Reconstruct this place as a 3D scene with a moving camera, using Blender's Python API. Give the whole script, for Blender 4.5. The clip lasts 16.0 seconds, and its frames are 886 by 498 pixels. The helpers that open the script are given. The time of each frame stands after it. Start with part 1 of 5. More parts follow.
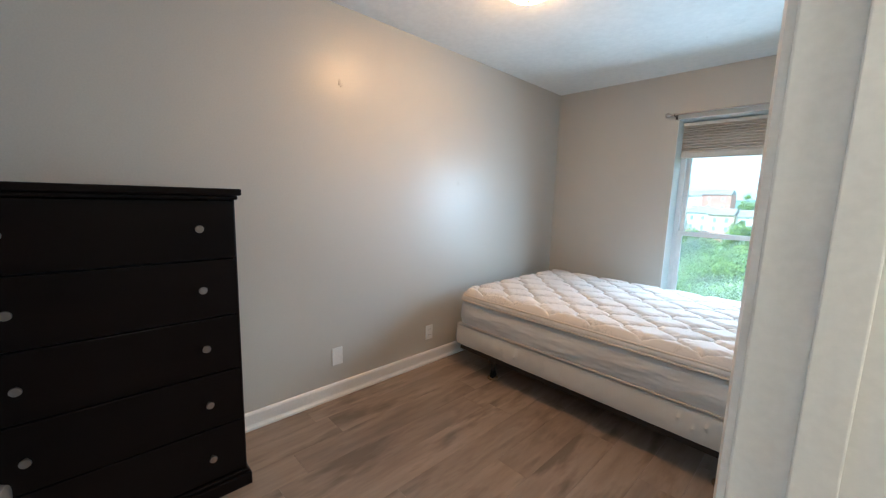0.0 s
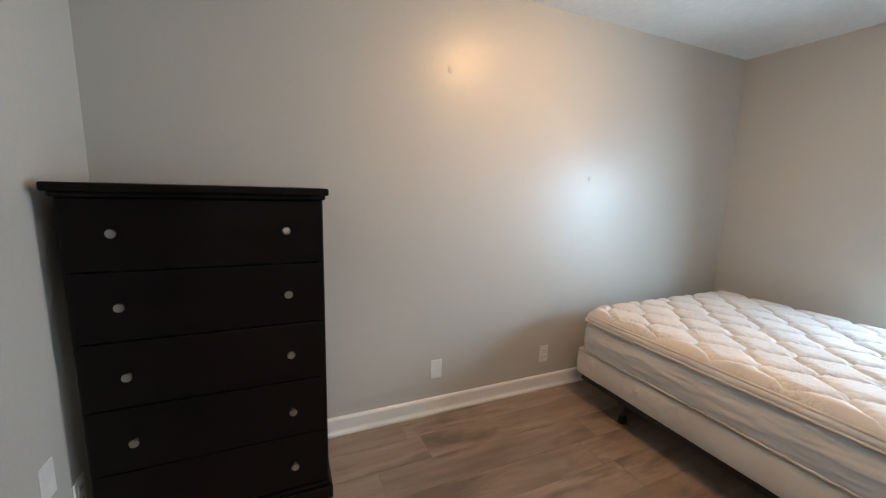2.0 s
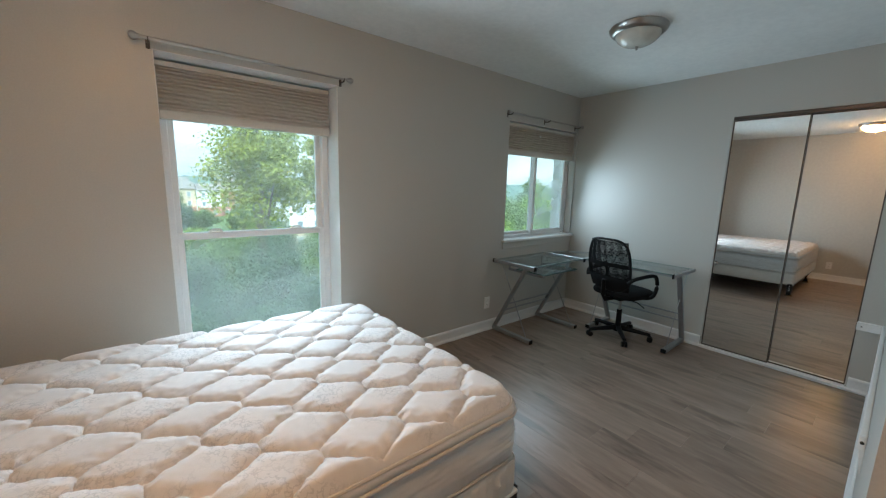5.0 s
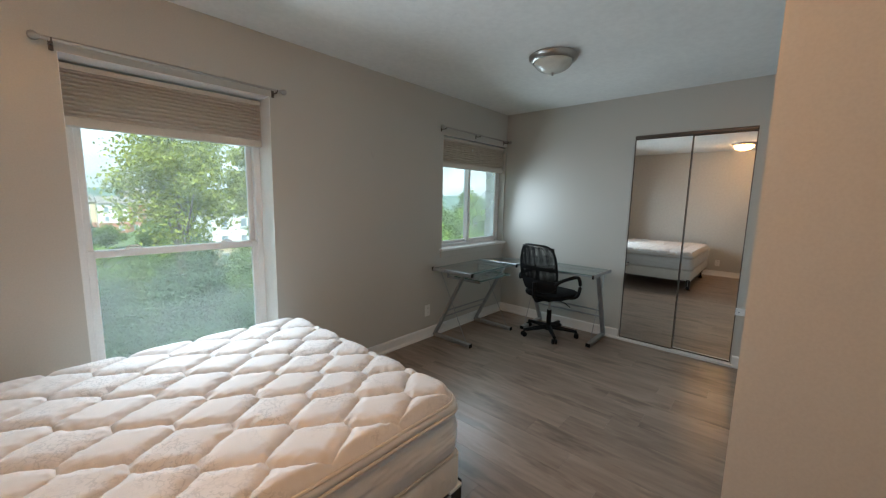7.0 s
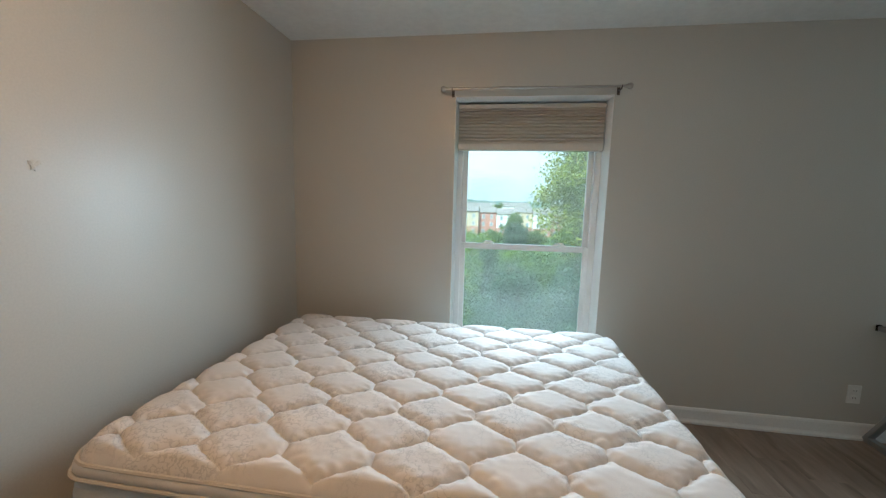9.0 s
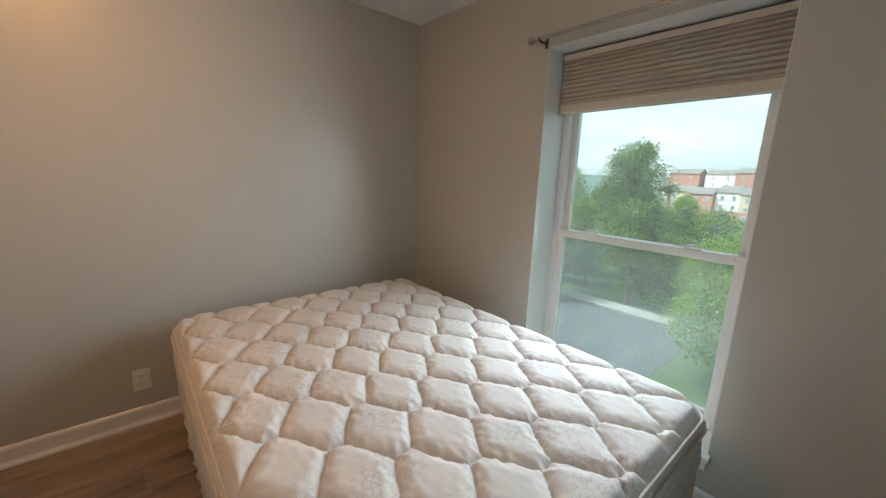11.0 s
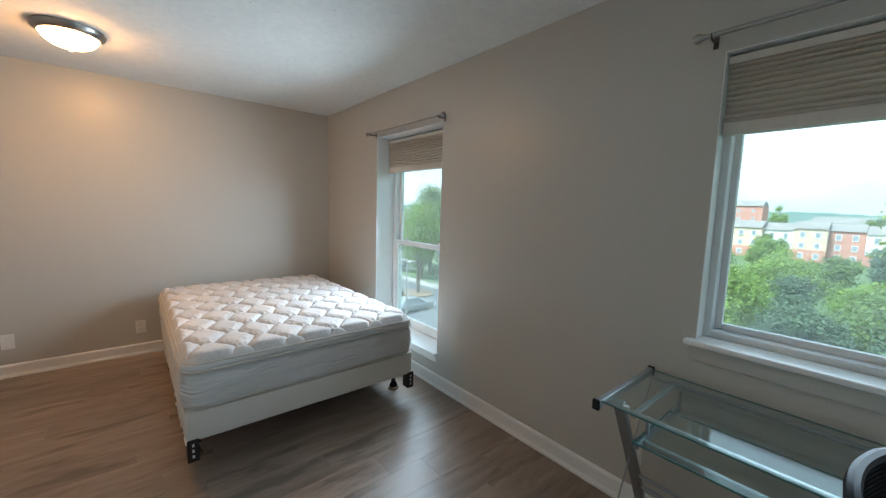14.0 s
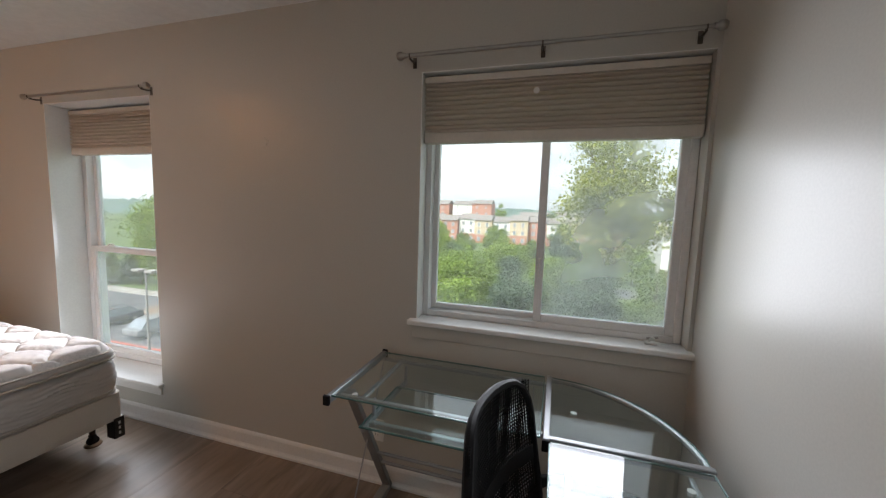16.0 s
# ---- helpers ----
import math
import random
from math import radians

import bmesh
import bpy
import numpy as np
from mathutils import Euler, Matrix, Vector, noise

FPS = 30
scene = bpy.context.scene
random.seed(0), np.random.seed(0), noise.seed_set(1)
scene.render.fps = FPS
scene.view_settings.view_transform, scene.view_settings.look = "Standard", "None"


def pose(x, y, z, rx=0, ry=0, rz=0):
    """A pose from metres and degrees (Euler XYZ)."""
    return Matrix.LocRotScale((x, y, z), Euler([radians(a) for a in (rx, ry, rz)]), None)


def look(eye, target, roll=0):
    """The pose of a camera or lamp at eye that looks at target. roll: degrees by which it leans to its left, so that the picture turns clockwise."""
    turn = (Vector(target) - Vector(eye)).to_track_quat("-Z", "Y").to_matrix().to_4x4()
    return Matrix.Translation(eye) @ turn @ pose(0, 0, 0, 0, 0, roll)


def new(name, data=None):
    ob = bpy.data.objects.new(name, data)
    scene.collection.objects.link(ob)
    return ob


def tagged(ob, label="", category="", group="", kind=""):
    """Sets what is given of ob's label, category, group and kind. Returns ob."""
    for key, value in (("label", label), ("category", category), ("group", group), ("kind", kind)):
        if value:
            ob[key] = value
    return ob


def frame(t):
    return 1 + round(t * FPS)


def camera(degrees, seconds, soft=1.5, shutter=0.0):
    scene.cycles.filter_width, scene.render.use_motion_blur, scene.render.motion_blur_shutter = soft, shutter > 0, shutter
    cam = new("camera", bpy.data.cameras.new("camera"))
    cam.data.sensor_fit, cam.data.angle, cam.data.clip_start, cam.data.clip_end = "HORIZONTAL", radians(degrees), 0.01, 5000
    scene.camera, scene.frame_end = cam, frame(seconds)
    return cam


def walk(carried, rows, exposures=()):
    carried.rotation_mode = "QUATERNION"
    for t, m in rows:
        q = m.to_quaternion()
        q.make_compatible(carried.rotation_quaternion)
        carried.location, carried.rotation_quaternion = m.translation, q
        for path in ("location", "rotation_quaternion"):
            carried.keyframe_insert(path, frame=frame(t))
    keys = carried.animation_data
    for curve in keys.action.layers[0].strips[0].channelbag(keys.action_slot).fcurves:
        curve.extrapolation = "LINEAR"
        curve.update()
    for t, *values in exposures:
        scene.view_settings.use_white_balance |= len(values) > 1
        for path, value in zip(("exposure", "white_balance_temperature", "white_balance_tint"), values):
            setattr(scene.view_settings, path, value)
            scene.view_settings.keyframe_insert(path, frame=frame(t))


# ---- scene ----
cam = camera(100.0, 16.0, soft=1.25)
EXPOSURES = [(0, 2.12, 4850, -1), (2, 2.2, 4950, -2), (2.5, 2.08, 4800, -2), (3.5, 1.68, 4950, -5), (5, 1.62, 5450, 1), (7.5, 1.58, 5800, 5), (8.5, 1.7, 5550, 0), (9, 1.5, 5350, -2), (11.5, 1.25, 6050, 4), (12.5, 1.74, 5550, -1), (13.5, 1.78, 5550, 2), (14.5, 1.66, 5350, 4), (15, 1.68, 5900, 13), (15.5, 1.58, 6350, 17), (16, 1.42, 6550, 19)]
PATH = [
    (0, (2.151, -3.721, 1.342), (0.72, -2.352, 1.065), 1.7),
    (0.5, (2.068, -3.619, 1.349), (0.508, -2.401, 1.061), 1.6),
    (1, (2.042, -3.55, 1.346), (0.343, -2.537, 1.051), 1.6),
    (1.5, (2.033, -3.502, 1.347), (0.224, -2.705, 1.044), 1.6),
    (2, (1.95, -3.423, 1.357), (0.139, -2.634, 1.044), 1.6),
    (2.5, (1.706, -3.314, 1.353), (0.212, -2.024, 1.026), 1.7),
    (3, (1.52, -3.095, 1.364), (0.623, -1.339, 1.031), 1.9),
    (3.5, (1.309, -2.886, 1.365), (1.005, -0.934, 1.049), 1.7),
    (4, (1.162, -2.705, 1.369), (1.38, -0.743, 1.052), 1.6),
    (4.5, (1.055, -2.572, 1.405), (1.932, -0.804, 1.077), 1.6),
    (5, (1.027, -2.493, 1.414), (2.269, -0.96, 1.083), 1.5),
    (5.2, (1.039, -2.498, 1.398), (2.344, -1.017, 1.078), 1.5),
    (7.5, (0.957, -2.61, 1.418), (2.442, -1.298, 1.153), 1.1),
    (8, (1.098, -2.841, 1.407), (2.033, -1.082, 1.231), 1.0),
    (8.5, (1.276, -2.816, 1.403), (1.51, -0.841, 1.195), 1.3),
    (9, (1.428, -2.486, 1.375), (1.148, -0.521, 1.131), 1.5),
    (10.2, (2.03, -2.06, 1.39), (0.95, -0.42, 1.05), 1.7),
    (11.5, (2.701, -1.671, 1.41), (1.1, -0.535, 1.025), 1.8),
    (12, (3.12, -1.777, 1.427), (1.498, -0.656, 1.09), 1.8),
    (12.5, (3.521, -1.772, 1.42), (1.888, -0.658, 1.117), 1.6),
    (13, (3.843, -1.801, 1.438), (2.217, -0.671, 1.157), 1.5),
    (13.5, (4.124, -1.835, 1.443), (2.523, -0.658, 1.211), 1.6),
    (14, (4.301, -1.811, 1.422), (2.778, -0.533, 1.202), 1.7),
    (14.5, (4.413, -1.737, 1.427), (3.049, -0.293, 1.195), 1.6),
    (15, (4.458, -1.697, 1.398), (3.388, -0.02, 1.19), 1.9),
    (15.5, (4.48, -1.709, 1.424), (3.726, 0.13, 1.206), 1.8),
    (16, (4.457, -1.665, 1.43), (3.879, 0.239, 1.227), 1.8),
]
walk(cam, [(t, look(eye, target, roll)) for t, eye, target, roll in PATH], EXPOSURES)


# ---- light ----
LAMP_GLOW = 27.0
world = bpy.data.worlds.new("sky")
scene.world = world
world.use_nodes = True
wn = world.node_tree.nodes
sky = wn.new("ShaderNodeTexSky")
sky.sky_type, sky.sun_disc = "NISHITA", False
sky.sun_elevation, sky.sun_rotation = radians(48), radians(150)
sky.air_density, sky.dust_density, sky.ozone_density = 1.2, 3.0, 1.0
sky.altitude = 200
clouds = wn.new("ShaderNodeTexNoise")
clouds.inputs["Scale"].default_value, clouds.inputs["Detail"].default_value = 2.2, 6.0
place, squash = wn.new("ShaderNodeTexCoord"), wn.new("ShaderNodeMapping")
squash.inputs["Scale"].default_value = (1, 1, 4)
tone, cover = wn.new("ShaderNodeValToRGB"), wn.new("ShaderNodeMix")
tone.color_ramp.elements[0].color, tone.color_ramp.elements[1].color = (3.4, 3.6, 3.8, 1), (4.9, 4.95, 4.95, 1)
tone.color_ramp.elements[0].position, tone.color_ramp.elements[1].position = 0.38, 0.62
cover.data_type = "RGBA"
cover.inputs[0].default_value = 0.8
sky_links = world.node_tree.links
sky_links.new(place.outputs["Generated"], squash.inputs[0])
sky_links.new(squash.outputs[0], clouds.inputs["Vector"])
sky_links.new(clouds.outputs[0], tone.inputs[0])
sky_links.new(sky.outputs[0], cover.inputs[6])
sky_links.new(tone.outputs[0], cover.inputs[7])
sky_links.new(cover.outputs[2], wn["Background"].inputs[0])
wn["Background"].inputs[1].default_value = 0.15
sun = new("sun", bpy.data.lights.new("sun", "SUN"))
sun.data.energy, sun.data.angle, sun.data.color = 4.6, radians(14), (1, 0.96, 0.9)
sun.matrix_world = look((0, 0, 40), (0 + 14, 26, 0))


def window_light(x0, x1, z, height, y, watts):
    """Skylight that falls in through a window, slanting down."""
    ob = new("window_daylight", bpy.data.lights.new("window_daylight", "AREA"))
    d = ob.data
    d.shape, d.size, d.size_y, d.energy, d.color = "RECTANGLE", x1 - x0, height, watts, (0.86, 0.95, 1.0)
    d.spread = radians(150)
    ob.matrix_world = look(((x0 + x1) / 2, y, z), ((x0 + x1) / 2, y - 1, z - 0.16))
    return ob


window_light(1.27, 1.97, 1.40, 0.60, 0.05, 6.0)
window_light(1.27, 1.97, 0.76, 0.60, 0.05, 2.6)
window_light(3.92, 4.80, 1.36, 0.62, -0.01, 3.6)


# ---- materials ----
def ramp_pair(nt, fac, a, b, lo=0.35, hi=0.65):
    r = nt.nodes.new("ShaderNodeValToRGB")
    r.color_ramp.elements[0].position, r.color_ramp.elements[1].position = lo, hi
    r.color_ramp.elements[0].color, r.color_ramp.elements[1].color = (*a, 1), (*b, 1)
    nt.links.new(fac, r.inputs[0])
    return r.outputs[0]


def mix_colour(nt, fac, a, b, how="MIX"):
    m = nt.nodes.new("ShaderNodeMix")
    m.data_type, m.blend_type = "RGBA", how
    for sock, v in ((m.inputs[0], fac), (m.inputs[6], a), (m.inputs[7], b)):
        if isinstance(v, bpy.types.NodeSocket):
            nt.links.new(v, sock)
        else:
            sock.default_value = v if isinstance(v, float) else (*v, 1)
    return m.outputs[2]


def noise_of(nt, scale, detail=4.0, stretch=(1, 1, 1), rough=0.55, coord="Object", shift=False):
    tc, mp, n = (nt.nodes.new(k) for k in ("ShaderNodeTexCoord", "ShaderNodeMapping", "ShaderNodeTexNoise"))
    mp.inputs["Scale"].default_value = stretch
    n.inputs["Scale"].default_value, n.inputs["Detail"].default_value, n.inputs["Roughness"].default_value = scale, detail, rough
    nt.links.new(tc.outputs[coord], mp.inputs[0])
    if shift:
        oi, mu = nt.nodes.new("ShaderNodeObjectInfo"), nt.nodes.new("ShaderNodeMath")
        mu.operation = "MULTIPLY"
        mu.inputs[1].default_value = 97.0
        nt.links.new(oi.outputs["Random"], mu.inputs[0])
        nt.links.new(mu.outputs[0], mp.inputs["Location"])
    nt.links.new(mp.outputs[0], n.inputs["Vector"])
    return n.outputs[0]


def material(name, a, b=None, rough=0.5, metal=0.0, big=2.0, fine=60.0, bump=0.1, depth=0.002, stretch=(1, 1, 1), spec=0.5, vary=0.0, rough_vary=0.06):
    """Two tones in large soft patches, a fine grain in relief and an uneven gloss."""
    m = bpy.data.materials.new(name)
    m.use_nodes = True
    nt = m.node_tree
    p = nt.nodes["Principled BSDF"]
    b = b or tuple(c * 0.88 for c in a)
    patches, grain = noise_of(nt, big, 5.0, stretch, shift=vary > 0), noise_of(nt, fine, 3.0, stretch, shift=vary > 0)
    col = ramp_pair(nt, patches, b, a)
    col = mix_colour(nt, 0.12, col, ramp_pair(nt, grain, tuple(c * 0.7 for c in a), tuple(min(1, c * 1.15) for c in a)))
    if vary:
        oi, hs, mr = (nt.nodes.new(k) for k in ("ShaderNodeObjectInfo", "ShaderNodeHueSaturation", "ShaderNodeMapRange"))
        mr.inputs["To Min"].default_value, mr.inputs["To Max"].default_value = 1 - vary, 1 + vary
        nt.links.new(oi.outputs["Random"], mr.inputs[0])
        nt.links.new(mr.outputs[0], hs.inputs["Value"])
        nt.links.new(col, hs.inputs["Color"])
        col = hs.outputs[0]
    nt.links.new(col, p.inputs["Base Color"])
    mr = nt.nodes.new("ShaderNodeMapRange")
    mr.inputs["To Min"].default_value, mr.inputs["To Max"].default_value = max(0.02, rough - rough_vary), rough + rough_vary
    nt.links.new(patches, mr.inputs[0])
    nt.links.new(mr.outputs[0], p.inputs["Roughness"])
    p.inputs["Metallic"].default_value = metal
    p.inputs["Specular IOR Level"].default_value = spec
    if bump:
        bp = nt.nodes.new("ShaderNodeBump")
        bp.inputs["Strength"].default_value, bp.inputs["Distance"].default_value = bump, depth
        nt.links.new(grain, bp.inputs["Height"])
        nt.links.new(bp.outputs[0], p.inputs["Normal"])
    return m


def plank_material():
    m = material("vinyl_plank", (0.335, 0.255, 0.20), (0.21, 0.155, 0.118), 0.33, big=1.0, fine=9.0, stretch=(6, 0.9, 1), bump=0.12, depth=0.001, vary=0.22, rough_vary=0.08)
    nt = m.node_tree
    p = nt.nodes["Principled BSDF"]
    link = p.inputs["Base Color"].links[0]
    old = link.from_socket
    streak = noise_of(nt, 1.5, 6.0, (8, 1.2, 1), 0.6, shift=True)
    knots = noise_of(nt, 1.5, 4.0, (5.0, 1.1, 1), 0.55, shift=True)
    c = mix_colour(nt, 0.55, old, ramp_pair(nt, streak, (0.115, 0.084, 0.063), (0.40, 0.31, 0.245), 0.28, 0.72))
    c2 = mix_colour(nt, ramp_pair(nt, knots, (0.0, 0.0, 0.0), (0.75, 0.75, 0.75), 0.52, 0.66), c, (0.088, 0.062, 0.045))
    nt.links.new(c2, p.inputs["Base Color"])
    return m


def glass_material(name, haze, tint=(0.9, 0.96, 0.95), scale=1.4, gloss=0.035):
    """A thin pane: what is behind it, a reflection by angle, and a pale film: dirt, and in clear panes a painted haze.
    """
    m = bpy.data.materials.new(name)
    m.use_nodes = True
    nt = m.node_tree
    nt.nodes.remove(nt.nodes["Principled BSDF"])
    tr, gl, df, tl, fr, mx, mh, md = (nt.nodes.new(k) for k in ("ShaderNodeBsdfTransparent", "ShaderNodeBsdfGlossy", "ShaderNodeBsdfDiffuse", "ShaderNodeBsdfTranslucent", "ShaderNodeLayerWeight", "ShaderNodeMixShader", "ShaderNodeMixShader", "ShaderNodeMixShader"))
    tr.inputs[0].default_value = (*tint, 1)
    gl.inputs["Roughness"].default_value = 0.02
    fr.inputs[0].default_value = 0.5
    pw, ml = nt.nodes.new("ShaderNodeMath"), nt.nodes.new("ShaderNodeMath")
    pw.operation, ml.operation = "POWER", "MULTIPLY_ADD"
    pw.inputs[1].default_value, ml.inputs[1].default_value, ml.inputs[2].default_value = 4.5, 0.85, gloss
    nt.links.new(fr.outputs["Facing"], pw.inputs[0])
    nt.links.new(pw.outputs[0], ml.inputs[0])
    df.inputs[0].default_value = tl.inputs[0].default_value = (0.75, 0.8, 0.8, 1)
    out = nt.nodes["Material Output"].inputs[0]
    nt.links.new(ml.outputs[0], mx.inputs[0])
    nt.links.new(tr.outputs[0], mx.inputs[1])
    nt.links.new(gl.outputs[0], mx.inputs[2])
    nt.links.new(df.outputs[0], md.inputs[1])
    nt.links.new(tl.outputs[0], md.inputs[2])
    md.inputs[0].default_value = 0.7
    n = noise_of(nt, scale, 4.0, (1, 1, 1.4), 0.5)
    mr = nt.nodes.new("ShaderNodeMapRange")
    mr.inputs["From Min"].default_value, mr.inputs["From Max"].default_value = 0.35, 0.7
    mr.inputs["To Min"].default_value, mr.inputs["To Max"].default_value = haze * 0.3, haze
    nt.links.new(n, mr.inputs[0])
    nt.links.new(mr.outputs[0], mh.inputs[0])
    nt.links.new(mx.outputs[0], mh.inputs[1])
    nt.links.new(md.outputs[0], mh.inputs[2])
    nt.links.new(mh.outputs[0], out)
    return m


def shade_material():
    """Pleated fabric that lets some daylight through."""
    m = material("shade_fabric", (0.58, 0.52, 0.455), (0.53, 0.47, 0.41), 0.85, big=3, fine=300, bump=0, spec=0.2)
    nt = m.node_tree
    p = nt.nodes["Principled BSDF"]
    tl, mx = nt.nodes.new("ShaderNodeBsdfTranslucent"), nt.nodes.new("ShaderNodeMixShader")
    tl.inputs[0].default_value = (0.84, 0.75, 0.66, 1)
    mx.inputs[0].default_value = 0.28
    nt.links.new(p.outputs[0], mx.inputs[1])
    nt.links.new(tl.outputs[0], mx.inputs[2])
    nt.links.new(mx.outputs[0], nt.nodes["Material Output"].inputs[0])
    return m


def glow_material(name, colour, strength):
    m = material(name, (0.8, 0.74, 0.62), rough=0.3, big=20, bump=0)
    p = m.node_tree.nodes["Principled BSDF"]
    p.inputs["Emission Color"].default_value, p.inputs["Emission Strength"].default_value = (*colour, 1), strength
    return m


def brocade_material():
    """Off-white ticking with a woven leaf pattern and yellowed patches."""
    m = material("mattress_ticking", (0.65, 0.62, 0.598), (0.60, 0.567, 0.54), 0.82, big=2.2, fine=420, bump=0.25, depth=0.0006, spec=0.25)
    nt = m.node_tree
    p = nt.nodes["Principled BSDF"]
    old = p.inputs["Base Color"].links[0].from_socket
    warp = noise_of(nt, 48.0, 2.0, (1, 1, 1), 0.5)
    mask = noise_of(nt, 5.0, 2.0)
    lines = ramp_pair(nt, warp, (0, 0, 0), (1, 1, 1), 0.47, 0.5)
    lines2 = ramp_pair(nt, warp, (1, 1, 1), (0, 0, 0), 0.54, 0.57)
    leaf = mix_colour(nt, 1.0, lines, lines2, "MULTIPLY")
    leaf = mix_colour(nt, 1.0, leaf, ramp_pair(nt, mask, (0, 0, 0), (0.75, 0.75, 0.75), 0.44, 0.58), "MULTIPLY")
    c = mix_colour(nt, leaf, old, (0.46, 0.44, 0.43))
    stains = ramp_pair(nt, noise_of(nt, 1.1, 5.0, coord="Generated"), (0, 0, 0), (0.5, 0.5, 0.5), 0.6, 0.75)
    nt.links.new(mix_colour(nt, stains, c, (0.66, 0.59, 0.50)), p.inputs["Base Color"])
    return m


def leaf_material(name, a, b):
    m = bpy.data.materials.new(name)
    m.use_nodes = True
    nt = m.node_tree
    p = nt.nodes["Principled BSDF"]
    g = nt.nodes.new("ShaderNodeNewGeometry")
    c = ramp_pair(nt, g.outputs["Random Per Island"], a, b, 0.1, 0.9)
    c = mix_colour(nt, 0.35, c, ramp_pair(nt, noise_of(nt, 0.5, 3.0), tuple(v * 0.5 for v in a), b))
    nt.links.new(c, p.inputs["Base Color"])
    p.inputs["Roughness"].default_value = 0.55
    p.inputs["Specular IOR Level"].default_value = 0.25
    tl, mx = nt.nodes.new("ShaderNodeBsdfTranslucent"), nt.nodes.new("ShaderNodeMixShader")
    nt.links.new(c, tl.inputs[0])
    mx.inputs[0].default_value = 0.3
    nt.links.new(p.outputs[0], mx.inputs[1])
    nt.links.new(tl.outputs[0], mx.inputs[2])
    nt.links.new(mx.outputs[0], nt.nodes["Material Output"].inputs[0])
    return m


M_WALL = material("wall_paint", (0.50, 0.485, 0.445), (0.492, 0.477, 0.437), 0.35, rough_vary=0.012, big=0.7, fine=140, bump=0.10, depth=0.0008, spec=0.5)
M_CEIL = material("ceiling_paint", (0.82, 0.815, 0.79), (0.77, 0.765, 0.745), 0.75, big=1.6, fine=26, bump=0.35, depth=0.004, spec=0.2)
M_TRIM = material("white_trim", (0.78, 0.775, 0.76), (0.73, 0.72, 0.70), 0.35, big=2.5, fine=90, bump=0.05)
M_VINYL = material("window_vinyl", (0.80, 0.80, 0.80), (0.74, 0.74, 0.735), 0.38, big=4, fine=120, bump=0.03)
M_PLANK = plank_material()
M_UNDER = material("subfloor", (0.05, 0.042, 0.035), rough=0.9)
# the film in this clear glass is a painted veil of bright outdoor haze
M_GLASS = glass_material("window_glass", 0.24)
M_GLASS_DIRTY = glass_material("hazy_window_glass", 0.32, scale=2.0)
M_GLASS_FOG = glass_material("fogged_window_glass", 0.42, scale=1.6)
M_DESKGLASS = glass_material("desk_glass", 0.006, (0.92, 0.965, 0.955), gloss=0.085)
M_EDGEGLASS = material("glass_edge", (0.09, 0.19, 0.18), (0.06, 0.14, 0.13), 0.1, big=8, bump=0)
M_SHADE = shade_material()
M_SHADERAIL = material("shade_rail", (0.62, 0.575, 0.51), rough=0.6, bump=0.05)
M_NICKEL = material("brushed_nickel", (0.44, 0.42, 0.395), (0.38, 0.36, 0.34), 0.30, 1.0, big=8, fine=150, bump=0.05)
M_SILVER = material("silver_painted_steel", (0.36, 0.37, 0.38), (0.31, 0.32, 0.33), 0.38, 0.6, big=5, fine=200, bump=0.05)
M_BLACK = material("black_plastic", (0.012, 0.012, 0.013), (0.009, 0.009, 0.010), 0.5, big=6, fine=200, bump=0.1, spec=0.12)
M_FABRIC = material("black_seat_fabric", (0.009, 0.009, 0.010), rough=0.9, fine=500, bump=0.4, depth=0.001, spec=0.2)
M_STEEL = material("black_steel", (0.022, 0.02, 0.02), (0.035, 0.026, 0.02), 0.5, 0.4, big=12, fine=120, bump=0.1)
M_WOOD = material("espresso_wood", (0.006, 0.004, 0.0036), (0.004, 0.003, 0.0028), 0.33, big=1.5, fine=30, stretch=(1, 1, 9), bump=0.06, spec=0.12)
M_GAP_SHADE = material("drawer_gap_shade", (0.003, 0.0025, 0.0025), rough=0.9, bump=0)
M_MIRROR = material("mirror_silver", (0.86, 0.88, 0.87), (0.85, 0.87, 0.86), 0.015, 1.0, big=1, bump=0, rough_vary=0.004)
M_BRONZE = material("dark_bronze", (0.13, 0.11, 0.095), rough=0.35, metal=0.8)
M_TICK = brocade_material()
M_BORDER = material("mattress_border", (0.66, 0.645, 0.63), (0.60, 0.585, 0.565), 0.8, big=3, fine=260, bump=0.3, depth=0.001, spec=0.25)
M_PIPING = material("mattress_piping", (0.60, 0.55, 0.49), rough=0.75, fine=300, bump=0.2)
M_BOX = material("box_spring_fabric", (0.70, 0.665, 0.61), (0.63, 0.585, 0.52), 0.85, big=2.2, fine=240, bump=0.3, depth=0.001, spec=0.2)
M_PLATE = material("white_plastic", (0.79, 0.785, 0.76), rough=0.35, bump=0)
M_SLOT = material("dark_slot", (0.03, 0.03, 0.03), rough=0.7, bump=0)
M_DOME_ON = glow_material("lit_glass_dome", (1.0, 0.45, 0.135), LAMP_GLOW)
M_DOME_HALL = glow_material("added_hall_dome", (1.0, 0.76, 0.52), 28)
M_DOME = material("alabaster_glass", (0.62, 0.62, 0.56), (0.52, 0.52, 0.47), 0.22, big=7, fine=30, bump=0.03)
M_PATCH = material("spackle_patch", (0.42, 0.40, 0.36), (0.52, 0.50, 0.46), 0.7, big=40, bump=0.2)
M_ASPHALT = material("asphalt", (0.085, 0.088, 0.094), (0.062, 0.064, 0.068), 0.9, big=0.15, fine=0.6, bump=0)
M_GRASS = material("grass", (0.075, 0.11, 0.035), (0.045, 0.075, 0.022), 0.95, big=0.06, fine=2.5, bump=0.5, depth=0.05)
